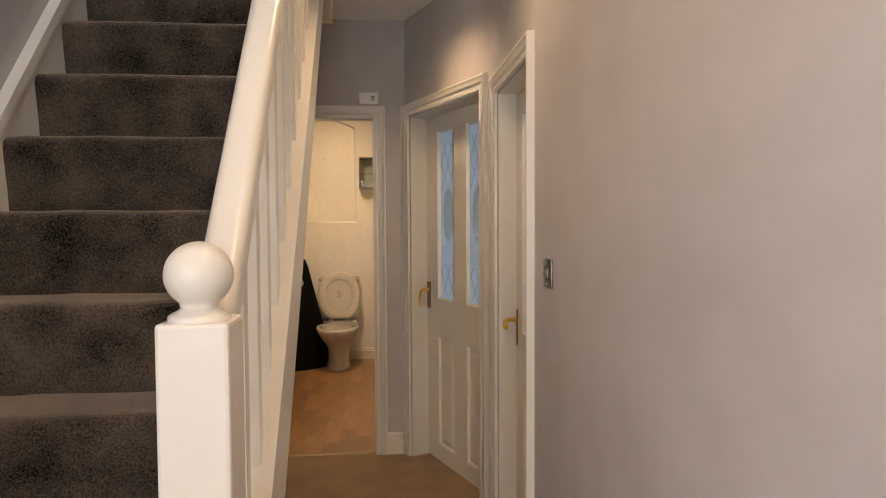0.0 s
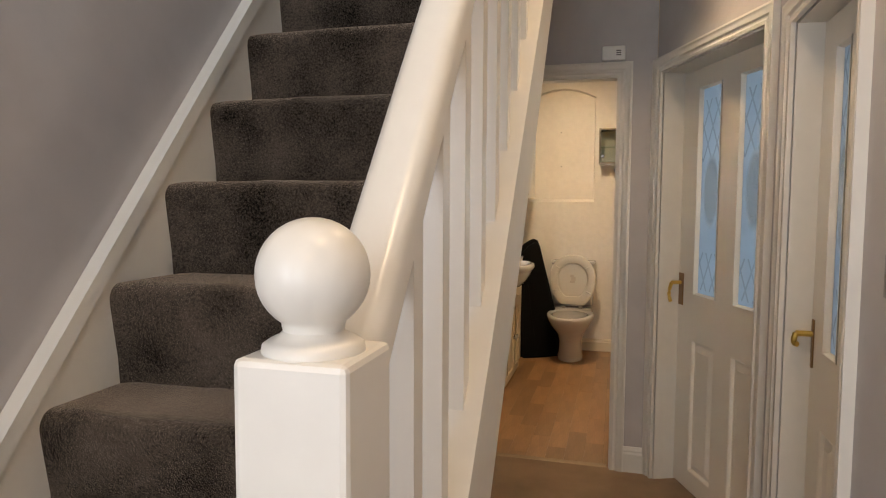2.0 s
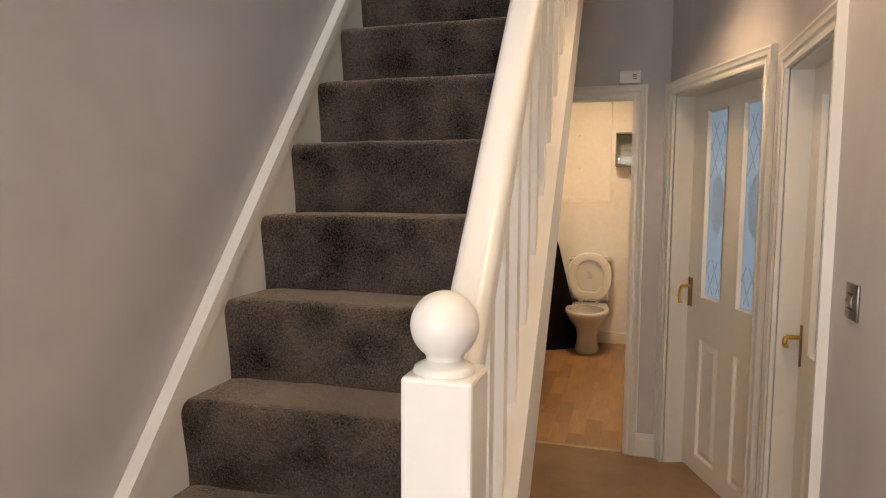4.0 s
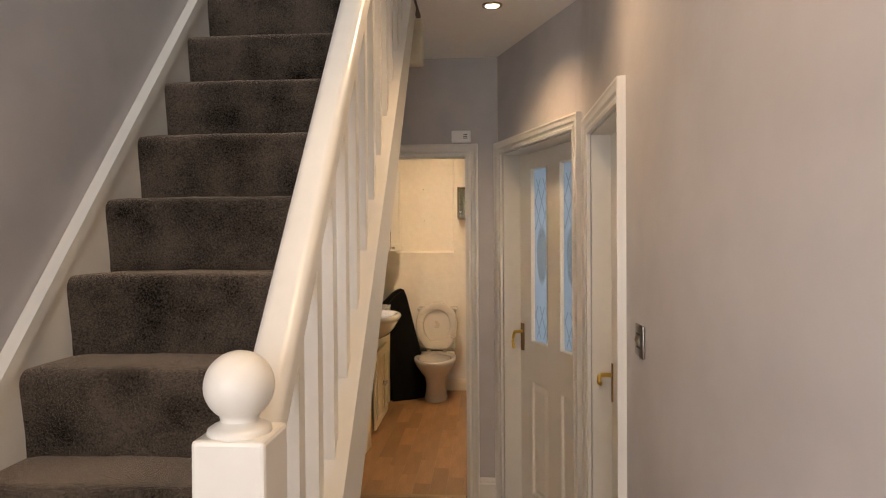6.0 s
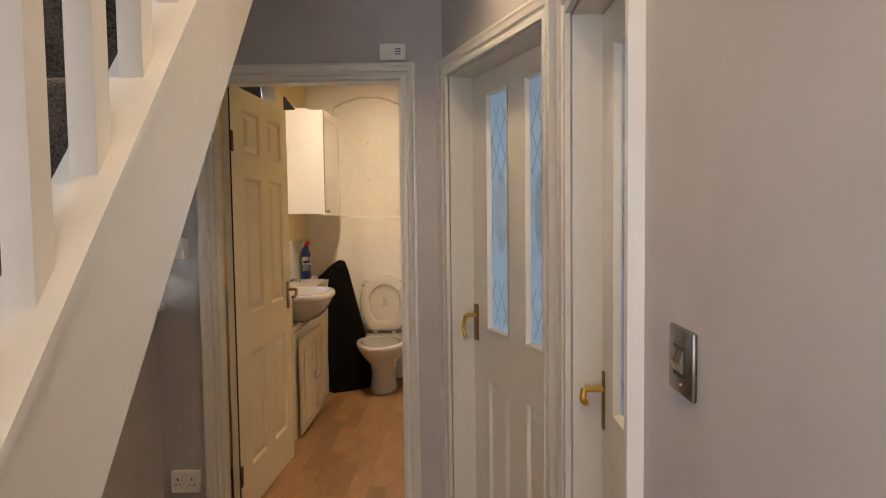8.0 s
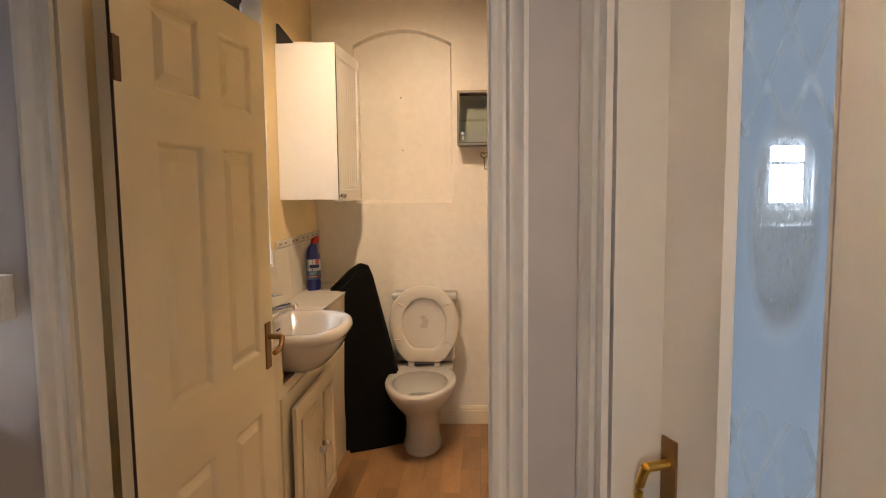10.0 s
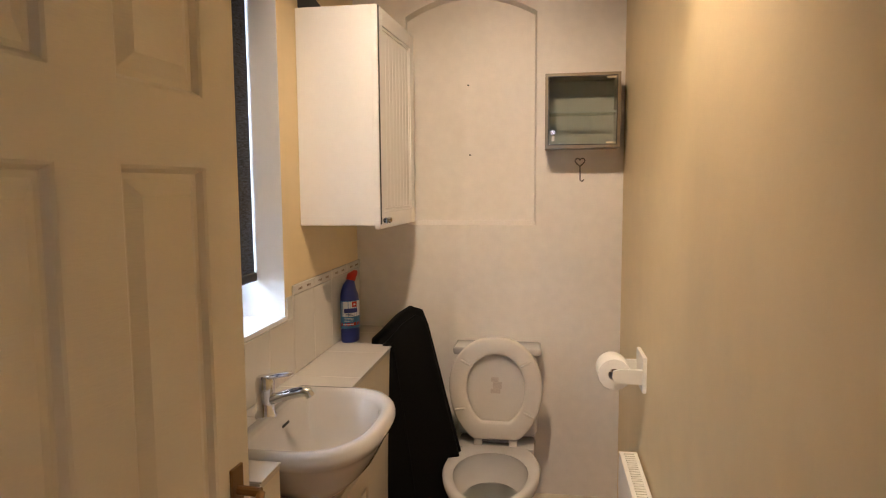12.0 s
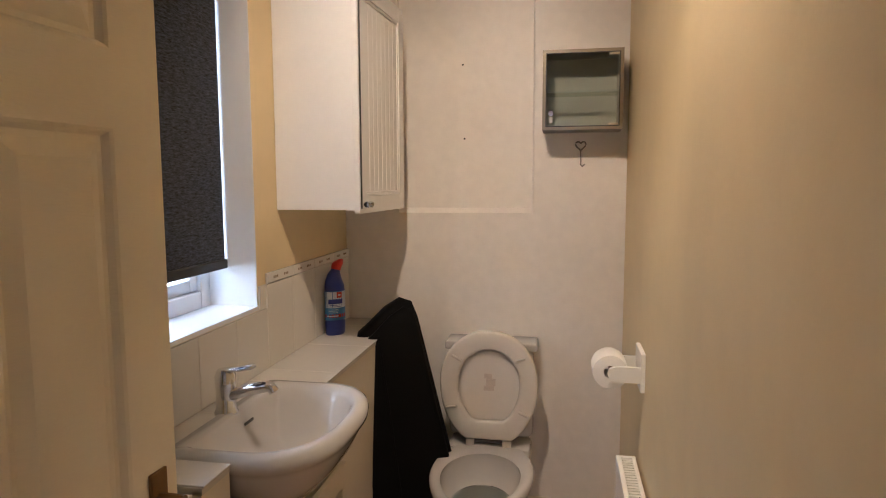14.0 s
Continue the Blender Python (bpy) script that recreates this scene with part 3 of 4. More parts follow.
def step_mesh():
    """One carpeted riser and tread with a soft rounded nosing; origin at the nosing's top."""
    bm = bmesh.new()
    r = 0.030
    prof = [(GOING + 0.07, 0.0), (0.09, 0.0), (0.05, 0.0)]
    for k in range(8):
        a = math.pi / 2 + math.pi * 0.52 * k / 7
        prof.append((r + r * math.cos(a) * 1.05, -r * 1.15 + r * 1.15 * math.sin(a)))
    prof += [(0.0005, -0.055), (0.004, -0.08), (0.010, -0.12), (0.017, -0.165), (0.022, -RISE - 0.015)]
    n = 24
    cols = []
    for k in range(n + 1):
        x = -0.812 + 0.790 * k / n
        wob = 0.004 * noise.noise((x * 9, 1.3, 0)) + 0.003 * noise.noise((x * 23, 4.1, 0))
        edge = -0.006 if k in (0, n) else (-0.002 if k in (1, n - 1) else 0)
        cols.append([bm.verts.new((x, y + edge + wob * (1 if i > 2 else 0.3), z + wob * 0.8 + edge)) for i, (y, z) in enumerate(prof)])
    for a, b in zip(cols, cols[1:]):
        for k in range(len(prof) - 1):
            bm.faces.new((a[k], a[k + 1], b[k + 1], b[k]))
    for c in (cols[0], cols[-1]):
        bm.faces.new(c)
    bmesh.ops.recalc_face_normals(bm, faces=bm.faces)
    return bm


first = None
for k in range(1, 14):
    m = pose(0, NOSE_Y + (k - 4) * GOING, NOSE_Z + 0.019 + (k - 4) * RISE)
    if first is None:
        first = part("step", step_mesh(), M_CARPET, stairs, "step in dark grey-brown carpet", smooth=60, m=m)
    else:
        ob = new("step", first.data)
        ob.parent, ob.matrix_basis = stairs, m
zy = lambda y, off: NOSE_Z + (y - NOSE_Y) * SLOPE + off
y_lo, y_hi = 0.95, 3.2
rail_z = lambda y: 1.240 + (y - 1.25) * 1.225
cap_z = lambda y: 1.012 + (y - 1.582) * 1.14
low_z = lambda y: 1.189 + (y - 2.0) * 1.22
part("carpet_underlay", boxes((-0.80, -0.03, 1.03, 1.2, 0.0, 0.24)), M_CARPET, stairs)
part("wall_string", extrude([(y_lo, 0), (y_lo, zy(y_lo, 0.10)), (y_hi + 0.3, zy(y_hi + 0.3, 0.10)), (y_hi + 0.3, zy(y_hi + 0.3, -0.3)), (y_lo + 0.28, 0)], X_LEFT + 0.001, -0.802, "x"), M_GLOSS, stairs)
part("string_moulding", extrude([(y_lo, zy(y_lo, 0.05)), (y_lo, zy(y_lo, 0.104)), (y_hi + 0.3, zy(y_hi + 0.3, 0.104)), (y_hi + 0.3, zy(y_hi + 0.3, 0.05))], X_LEFT + 0.002, -0.790, "x"), M_GLOSS, stairs)
part("outer_string", extrude([(1.10, 0.12), (1.10, cap_z(1.10) - 0.02), (y_hi, cap_z(y_hi) - 0.02), (y_hi, low_z(y_hi)), (1.35, low_z(1.35))], -0.02, 0.052, "x"), M_GLOSS, stairs)
part("string_cap", extrude([(1.143, cap_z(1.143) - 0.022), (1.143, cap_z(1.143)), (2.99, cap_z(2.99)), (2.99, cap_z(2.99) - 0.022)], -0.026, 0.058, "x"), M_GLOSS, stairs)
part("soffit", extrude([(1.4, zy(1.4, -0.275)), (y_hi, zy(y_hi, -0.275)), (y_hi, zy(y_hi, -0.262)), (1.4, zy(1.4, -0.262))], X_LEFT + 0.002, -0.022, "x"), M_GLOSS, stairs)
part("end_trimmer", boxes((X_FAR + 0.002, 0.064, 3.203, 3.27, 2.28, H_CEIL - 0.002), bevel=0.006), M_PLASTER, stairs, "old cream plaster end of the stair underside")
part("trimmer_edge", boxes((0.04, 0.060, 2.82, 3.188, H_CEIL - 0.004, H_CEIL + 0.06)), M_WOOD_SHADE, stairs, "bare dark timber edge")
newel = part("newel_post", boxes((-0.033, 0.065, 1.045, 1.143, 0.0, 1.204), bevel=0.006), M_GLOSS, stairs)
ball = [(0.0, 1.186), (0.041, 1.186), (0.043, 1.190), (0.042, 1.197), (0.036, 1.201), (0.029, 1.204), (0.025, 1.208), (0.026, 1.212)]
ball += [(0.047 * math.sin(a), 1.254 - 0.047 * math.cos(a)) for a in [radians(34 + 146 * k / 16) for k in range(17)]]
ball[-1] = (0.0, 1.301)
part("ball", lathe(ball, 40), M_GLOSS, newel, smooth=50, m=pose(0.015, 1.092, 0.013))


def handrail():
    """A broad moulded rail drawn along the pitch."""
    half = 0.034
    sec = [(-0.022, -0.012), (0.022, -0.012), (0.025, 0.0), (half - 0.004, 0.004), (half, 0.012), (half, 0.05)]
    sec += [(half - 0.02 + 0.02 * math.cos(a), 0.05 + 0.032 * math.sin(a)) for a in [radians(15 * k) for k in range(1, 7)]]
    sec += [(-p, q) for p, q in reversed(sec[6:])]
    sec += [(-half, 0.05), (-half, 0.012), (-half + 0.004, 0.004), (-0.025, 0.0)]
    bm = bmesh.new()
    rings = []
    for y in (1.120, 3.0):
        rings.append([bm.verts.new((0.0135 + p, y, rail_z(y) + q)) for p, q in sec])
    join_rings(bm, rings, cap=True)
    return bm


part("handrail", handrail(), M_GLOSS, stairs, smooth=35)
for k in range(-3, 11):
    y = 1.590 + 0.127 * k
    b = bmesh.new()
    h = 0.0175
    rings = [[b.verts.new((0.012 + dx, y + dy, line(y + dy) + off)) for dx, dy in ((-h, -h), (h, -h), (h, h), (-h, h))] for line, off in ((cap_z, -0.01), (rail_z, -0.004))]
    join_rings(b, rings, cap=True)
    part("baluster", b, M_GLOSS, stairs)


# ---- hall fittings ----
def downlight(x, y, z):
    root = empty("ceiling_downlight", pose(x, y, z), "round recessed downlight with a pale metal rim, lit", "downlight", "recessed ceiling lamps")
    part("rim", lathe([(0.030, -0.001), (0.045, -0.001), (0.044, -0.005), (0.034, -0.008), (0.030, -0.005)], 28), M_STEEL, root, smooth=30)
    part("lamp_face", lathe([(0.0, -0.004), (0.031, -0.004)], 28), M_LAMP, root)


for lx, ly in HALL_LAMPS:
    downlight(lx, ly, H_CEIL)
for lx, ly in WC_LAMPS:
    downlight(lx, ly, WC_CEIL)


def rocker_switch(m):
    root = empty("light_switch", m, "square brushed steel light switch with two rockers", "light switch")
    part("plate", boxes((-0.043, 0.043, -0.007, 0, -0.043, 0.043), bevel=0.003), M_DARKSTEEL, root, smooth=30)
    part("inset", boxes((-0.020, 0.020, -0.009, -0.006, -0.020, 0.020), bevel=0.001), M_DARK, root)
    for x in (-0.010, 0.010):
        part("rocker", extrude([(-0.008, -0.016), (-0.015, 0.0), (-0.010, 0.016), (-0.006, 0.016), (-0.006, -0.016)], x - 0.008, x + 0.008, "x"), M_STEEL, root)
    for z in (-0.031, 0.031):
        part("screw", tube([(0, -0.0065, z), (0, -0.0085, z)], 0.003), M_CHROME, root)


rocker_switch(pose(X_RIGHT, 1.985, 1.190, 0, 0, -90))

alarm = empty("wall_alarm", pose(0.219, Y_END, 2.041), "small white plastic alarm box resting above the door frame", "alarm")
part("body", boxes((-0.054, 0.054, -0.036, 0, -0.034, 0.034), bevel=0.008), M_PLASTIC, alarm, smooth=40)
part("button", tube([(-0.018, -0.035, 0.0), (-0.018, -0.039, 0.0)], 0.017, 20), M_PLASTIC, alarm)
for z in (-0.01, 0.0, 0.01):
    part("slot", boxes((0.012, 0.034, -0.0372, -0.035, z - 0.002, z + 0.002)), M_DARK, alarm)

sw = empty("light_switch", pose(-0.703, Y_END, 1.246), "white plastic surface-mounted light switch box", "light switch")
part("back_box", boxes((-0.043, 0.043, -0.034, 0, -0.043, 0.043), bevel=0.003), M_PLASTIC, sw)
part("plate", boxes((-0.043, 0.043, -0.043, -0.034, -0.043, 0.043), bevel=0.002), M_PLASTIC, sw)
part("rocker", extrude([(-0.049, -0.012), (-0.045, 0.012), (-0.041, 0.012), (-0.041, -0.012)], -0.007, 0.007, "x"), M_PLASTIC, sw)
for x in (-0.03, 0.03):
    part("screw", tube([(x, -0.042, 0), (x, -0.0445, 0)], 0.003), M_DARKSTEEL, sw)

so = empty("wall_socket", pose(-0.70, Y_END, 0.245), "white plastic wall socket with a black pin slot", "socket")
part("plate", boxes((-0.06, 0.06, -0.03, 0, -0.045, 0.045), bevel=0.003), M_PLASTIC, so)
for x in (-0.03, 0.03):
    part("pin_hole", boxes((x - 0.003, x + 0.003, -0.0308, -0.029, 0.008, 0.018), (x - 0.012, x - 0.006, -0.0308, -0.029, -0.012, -0.008), (x + 0.006, x + 0.012, -0.0308, -0.029, -0.012, -0.008)), M_DARK, so)


# ---- windows and blinds ----
def window(name, m, wid, high, deep, label):
    """A framed window at the back of its reveal; local x along the wall, y outwards."""
    root = structure(empty(name, m), label, "window")
    f = 0.055
    part("window_frame", boxes((0, f, deep, deep + 0.06, 0, high), (wid - f, wid, deep, deep + 0.06, 0, high), (f, wid - f, deep, deep + 0.06, 0, f), (f, wid - f, deep, deep + 0.06, high - f, high), bevel=0.004), M_UPVC, root)
    part("sash", boxes((f, f + 0.04, deep + 0.012, deep + 0.05, f, high - f), (wid - f - 0.04, wid - f, deep + 0.012, deep + 0.05, f, high - f), (f + 0.04, wid - f - 0.04, deep + 0.012, deep + 0.05, f, f + 0.04), (f + 0.04, wid - f - 0.04, deep + 0.012, deep + 0.05, high - f - 0.04, high - f), bevel=0.004), M_UPVC, root)
    g = part("pane", boxes((f + 0.03, wid - f - 0.03, deep + 0.03, deep + 0.034, f + 0.03, high - f - 0.03)), M_CLEAR, root)
    g.visible_shadow = False
    part("reveal", boxes((-0.001, 0.004, 0.001, deep, 0, high), (wid - 0.004, wid + 0.001, 0.001, deep, 0, high), (0, wid, 0.001, deep, high - 0.004, high + 0.001)), M_UPVC, root)
    return root


def blind(m, wid, high, label):
    root = empty("roller_blind", m, label, "roller blind")
    bm = boxes((0, wid, 0, 0.002, 0.01, high))
    part("fabric", bm, M_BLIND, root)
    part("bottom_bar", boxes((-0.002, wid + 0.006, -0.008, 0.006, -0.012, 0.018), bevel=0.004), M_DARK, root)
    part("roller", tube([(0, 0.01, high + 0.01), (wid, 0.01, high + 0.01)], 0.02, 14), M_BLIND, root)
    chain = bmesh.new()
    for k in range(int((high - 0.12) / 0.012)):
        bmesh.ops.create_icosphere(chain, subdivisions=1, radius=0.0028, matrix=Matrix.Translation((wid + 0.007, -0.004, 0.14 + k * 0.012)))
    part("bead_chain", chain, M_PLASTIC, root)


w1 = window("window_1", pose(X_FAR, W_HALL[0], W_HALL[2], 0, 0, 90), W_HALL[1] - W_HALL[0], W_HALL[3] - W_HALL[2], 0.14, "white hall window in a deep reveal")
part("window_sill", boxes((-0.05, W_HALL[1] - W_HALL[0] + 0.012, -0.045, 0.14, -0.03, 0.004), bevel=0.010), M_GLOSS, w1)
blind(pose(X_FAR - 0.10, W_HALL[0] + 0.02, W_HALL[2] + 0.085, 0, 0, 90), W_HALL[1] - W_HALL[0] - 0.08, 1.05, "dark grey roller blind drawn almost to the sill")
# unseen window, added to house the side fill
window("unseen_window_4", pose(X_LEFT, -1.2, 0.93, 0, 0, 90), 0.9, 1.15, 0.14, "unseen white side window added to light the long hall wall")
w2 = window("window_2", pose(WC_L, W_WC[0], W_WC[2], 0, 0, 90), W_WC[1] - W_WC[0], W_WC[3] - W_WC[2], 0.16, "white window of the toilet room in a deep reveal")
part("window_sill", boxes((0, W_WC[1] - W_WC[0], -0.004, 0.16, -0.01, 0.003)), M_UPVC, w2)
blind(pose(WC_L - 0.10, W_WC[0] + 0.02, W_WC[2] + 0.135, 0, 0, 90), W_WC[1] - W_WC[0] - 0.034, 1.06, "dark charcoal woven roller blind half covering the window")

# ---- toilet room: ledge, splash tiles, basin ----
LZ, LX = 0.874, -0.53
ledge = empty("tiled_ledge", pose(0, 0, 0), "boxed-in ledge with white tiled top beside the basin", "ledge")
part("front_board", boxes((LX - 0.02, LX, 4.92, 5.03, 0.0, LZ - 0.012), (LX - 0.02, LX, 5.03, 5.58, 0.0, 0.70), (LX - 0.02, LX, 5.58, WC_N - 0.002, 0.0, LZ - 0.012)), M_VAN, ledge)
part("top_bed", boxes((WC_L + 0.002, LX + 0.002, 4.92, 5.03, LZ - 0.02, LZ - 0.005), (WC_L + 0.002, -0.688, 5.03, 5.575, LZ - 0.02, LZ - 0.005), (WC_L + 0.002, LX + 0.002, 5.575, WC_N - 0.002, LZ - 0.02, LZ - 0.005)), M_GROUT, ledge)
part("end_board", boxes((WC_L + 0.002, LX - 0.02, 4.90, 4.92, 0.0, LZ - 0.02)), M_VAN, ledge)
for y0, y1, x1 in ((4.92, 5.028, LX + 0.006), (5.028, 5.30, -0.689), (5.30, 5.577, -0.689), (5.577, 5.70, LX + 0.006), (5.70, 6.03, LX + 0.006), (6.03, 6.36, LX + 0.006), (6.36, WC_N - 0.002, LX + 0.006)):
    part("tile", boxes((WC_L + 0.003, x1, y0 + 0.001, y1 - 0.001, LZ - 0.006, LZ), bevel=0.002), M_TILE, ledge)
splash = empty("splashback", pose(0, 0, 0), "white glazed wall tiles with a dotted border strip", "splashback")
bed = boxes((WC_L + 0.001, WC_L + 0.006, W_WC[1] + 0.002, WC_N - 0.003, LZ + 0.002, 1.15), (WC_L + 0.001, WC_L + 0.006, 4.9, W_WC[1] + 0.002, LZ + 0.002, W_WC[2] - 0.012))
part("grout_bed", bed, M_GROUT, splash)
for k in range(-4, 5):
    y0, y1 = max(5.505 + 0.2 * k, 4.9), min(5.705 + 0.2 * k, WC_N - 0.004)
    if y1 - y0 < 0.02:
        continue
    under = y1 < W_WC[1] + 0.06
    top = W_WC[2] - 0.012 if under else 1.149
    part("tile", boxes((WC_L + 0.004, WC_L + 0.010, y0 + 0.001, y1 - 0.001, LZ + 0.003, top), bevel=0.0015), M_TILE, splash)
    if not under:
        part("border_tile", boxes((WC_L + 0.004, WC_L + 0.013, y0 + 0.001, y1 - 0.001, 1.151, 1.186), bevel=0.003), M_TILE, splash)
        for c in (0.06, 0.14):
            for d in (-0.013, 0, 0.013):
                if y0 + c + d < y1 - 0.01:
                    part("border_dot", boxes((WC_L + 0.012, WC_L + 0.0142, y0 + c + d - 0.003, y0 + c + d + 0.003, 1.164, 1.172)), M_DOT, splash)


def d_outline(cx, x_back, x_front, y0, y1, n=36, power=2.6):
    """A D-shaped outline: straight at the wall side, rounded to the front."""
    pts = []
    cy, hy = (y0 + y1) / 2, (y1 - y0) / 2
    for k in range(n + 1):
        a = -math.pi / 2 + math.pi * k / n
        c, s = math.cos(a), math.sin(a)
        pts.append((cx + (x_front - cx) * abs(c) ** (2 / power), cy + hy * math.copysign(abs(s) ** (2 / power), s)))
    pts.append((x_back + 0.01, y1))
    pts.append((x_back, y1 - 0.01))
    pts.append((x_back, y0 + 0.01))
    pts.append((x_back + 0.01, y0))
    return pts


def basin_mesh():
    bm = bmesh.new()
    levels = [
        (-0.52, -0.64, -0.475, 5.20, 5.42, 0.695), (-0.50, -0.66, -0.42, 5.14, 5.48, 0.722), (-0.50, -0.67, -0.372, 5.075, 5.53, 0.776), (-0.52, -0.68, -0.348, 5.05, 5.555, 0.825),
        (-0.52, -0.69, -0.344, 5.044, 5.561, 0.838), (-0.52, -0.69, -0.333, 5.032, 5.573, 0.846), (-0.52, -0.69, -0.330, 5.028, 5.577, 0.860), (-0.52, -0.69, -0.334, 5.032, 5.573, 0.876),
        (-0.52, -0.688, -0.345, 5.042, 5.563, 0.885), (-0.53, -0.660, -0.360, 5.060, 5.545, 0.886), (-0.53, -0.652, -0.370, 5.072, 5.533, 0.879), (-0.53, -0.648, -0.377, 5.082, 5.523, 0.866),
        (-0.52, -0.635, -0.385, 5.12, 5.485, 0.815), (-0.51, -0.610, -0.410, 5.165, 5.44, 0.772), (-0.50, -0.56, -0.45, 5.23, 5.375, 0.752)]
    rings = [[bm.verts.new((x, y, lv[5])) for x, y in d_outline(*lv[:5])] for lv in levels]
    join_rings(bm, rings, cap=True)
    return bm


basin = empty("wash_basin", pose(0, 0, 0), "white ceramic semi-recessed wash basin with rounded front", "basin")
part("bowl", basin_mesh(), M_CERAMIC, basin, smooth=50)
part("overflow_slot", boxes((-0.650, -0.640, 5.31, 5.36, 0.838, 0.847), bevel=0.003), M_DARK, basin)
part("plug_hole", lathe([(0.0, 0.754), (0.02, 0.754), (0.022, 0.757)], 20), M_CHROME, basin, m=pose(-0.505, 5.30, 0))
tap = empty("mixer_tap", pose(-0.683, 5.296, 0.876, 0, 0, 17) @ Matrix.Scale(1.18, 4), "chrome single-lever mixer tap on the basin", "tap")
part("tap_body", lathe([(0.026, 0.0), (0.026, 0.006), (0.022, 0.012), (0.021, 0.055), (0.022, 0.062), (0.023, 0.088), (0.016, 0.101), (0.0, 0.104)], 24), M_CHROME, tap, smooth=40)
part("spout", tube([(0.0, -0.004, 0.040), (0.03, -0.010, 0.050), (0.06, -0.018, 0.060), (0.088, -0.026, 0.067), (0.102, -0.029, 0.066), (0.108, -0.030, 0.056)], 0.0125, 14), M_CHROME, tap, smooth=50)
lv = boxes((-0.012, 0.075, -0.013, 0.013, 0.0, 0.010), bevel=0.005)
part("tap_lever", lv, M_CHROME, tap, smooth=40, m=pose(-0.004, 0, 0.092, 0, -10, -16))

van = empty("vanity_unit", pose(0, 0, 0), "cream painted vanity cupboard with two panelled doors", "cupboard")
part("carcass", boxes((LX + 0.001, LX + 0.010, 4.98, 5.70, 0.0, 0.66)), M_VAN, van)
for k, (y0, y1) in enumerate(((5.03, 5.365), (5.37, 5.645))):
    d = part("cupboard_door", boxes((0, y1 - y0, -0.018, 0, 0, 0.58), bevel=0.003), M_VAN, van, m=pose(LX + 0.030, y0, 0.03, 0, 0, 90))
    pb = raised_panel(0.05, y1 - y0 - 0.05, 0.06, 0.52, 0.036)
    part("panel", pb, M_VAN, d, m=pose(0, -0.008, 0))
    kx = y1 - y0 - 0.035 if k == 0 else 0.035
    kb = part("knob", lathe([(0.0, 0.0), (0.010, 0.0), (0.006, 0.006), (0.006, 0.014), (0.016, 0.020), (0.016, 0.028), (0.010, 0.033), (0.0, 0.034)], 18, pose(0, 0, 0, 90, 0, 0)), M_CERAMIC, d, "round cream and metal knob", smooth=40, m=pose(kx, -0.018, 0.29))
    part("knob_rose", tube([(0, 0.0, 0), (0, -0.008, 0)], 0.012, 14), M_DARKSTEEL, kb)

# ---- wall cupboard ----
CX, CY0, CY1, CZ0, CZ1 = -0.486, 5.813, 6.305, 1.384, 2.133
cab = empty("wall_cupboard", pose(0, 0, 0), "white laminate wall cupboard with a grooved door", "wall cupboard")
part("body", boxes((WC_L + 0.002, CX, CY0, CY1, CZ0, CZ1), bevel=0.0015), M_CAB, cab)
cw, ch = CY1 - CY0 + 0.004, CZ1 - CZ0 + 0.012
dm = pose(CX + 0.014, CY1, CZ0 - 0.012, 0, 0, 87.2) @ pose(-cw, -0.019, 0)
# no real part: dark strip paints the shade between body and ajar door
part("door_gap_shade", boxes((CX + 0.0005, CX + 0.012, CY0 + 0.003, CY0 + 0.012, CZ0 + 0.004, CZ1 - 0.002)), M_DARK, cab, "dark strip standing in for the shaded gap behind the door")
rim = 0.058
door_c = part("cupboard_door", boxes((rim - 0.01, cw - rim + 0.01, 0.010, 0.0185, rim - 0.01, ch - rim + 0.01)), M_CAB, cab, m=dm)
for x0, x1, z0, z1 in ((0, rim, 0, ch), (cw - rim, cw, 0, ch)):
    part("stile", boxes((x0, x1, 0, 0.019, z0, z1), bevel=0.0025), M_CAB, door_c)
for z0, z1 in ((0, rim), (ch - rim, ch)):
    part("rail", boxes((rim, cw - rim, 0.0004, 0.019, z0, z1), bevel=0.002), M_CAB, door_c)
for x0, x1, z0, z1 in ((rim, rim + 0.012, rim, ch - rim), (cw - rim - 0.012, cw - rim, rim, ch - rim), (rim + 0.012, cw - rim - 0.012, rim, rim + 0.012), (rim + 0.012, cw - rim - 0.012, ch - rim - 0.012, ch - rim)):
    part("bead", boxes((x0, x1, 0.003, 0.019, z0, z1), bevel=0.003), M_CAB, door_c)
slat = (cw - 2 * rim - 0.024) / 8
for k in range(8):
    part("slat", boxes((rim + 0.012 + slat * k + 0.001, rim + 0.012 + slat * (k + 1) - 0.001, 0.006, 0.0095, rim + 0.012, ch - rim - 0.012), bevel=0.0015), M_CAB, door_c)
bow = part("bow_handle", tube([(0.035, 0.0, 0.03), (0.035, -0.016, 0.03)], 0.006), M_CHROME, door_c, "small chrome bow-shaped handle")
for s in (-1, 1):
    part("wing", lathe([(0.0045, 0.0), (0.005, 0.006), (0.011, 0.018), (0.010, 0.021), (0.0, 0.022)], 14, pose(0, 0, 0, 0, 90 * s, 0)), M_CHROME, bow, smooth=40, m=pose(0.035, -0.018, 0.03))
pic = part("card", extrude([(0, 0), (0.085, 0), (0.078, 0.012), (0.014, 0.095), (0.0, 0.098)], 0, 0.004, "y"), M_DARK, m=pose(-0.764, 5.83, CZ1 + 0.001, 0, 0, 8))
tagged(pic, "thin dark torn card leaning on top of the cupboard", "card")
box_top = empty("carton", pose(-0.69, 6.0, CZ1 + 0.001, 0, 0, 6), "small pale flat carton lying on the cupboard", "carton")
part("carton_body", boxes((-0.06, 0.07, -0.07, 0.09, 0, 0.032), bevel=0.002), M_PAPER, box_top)

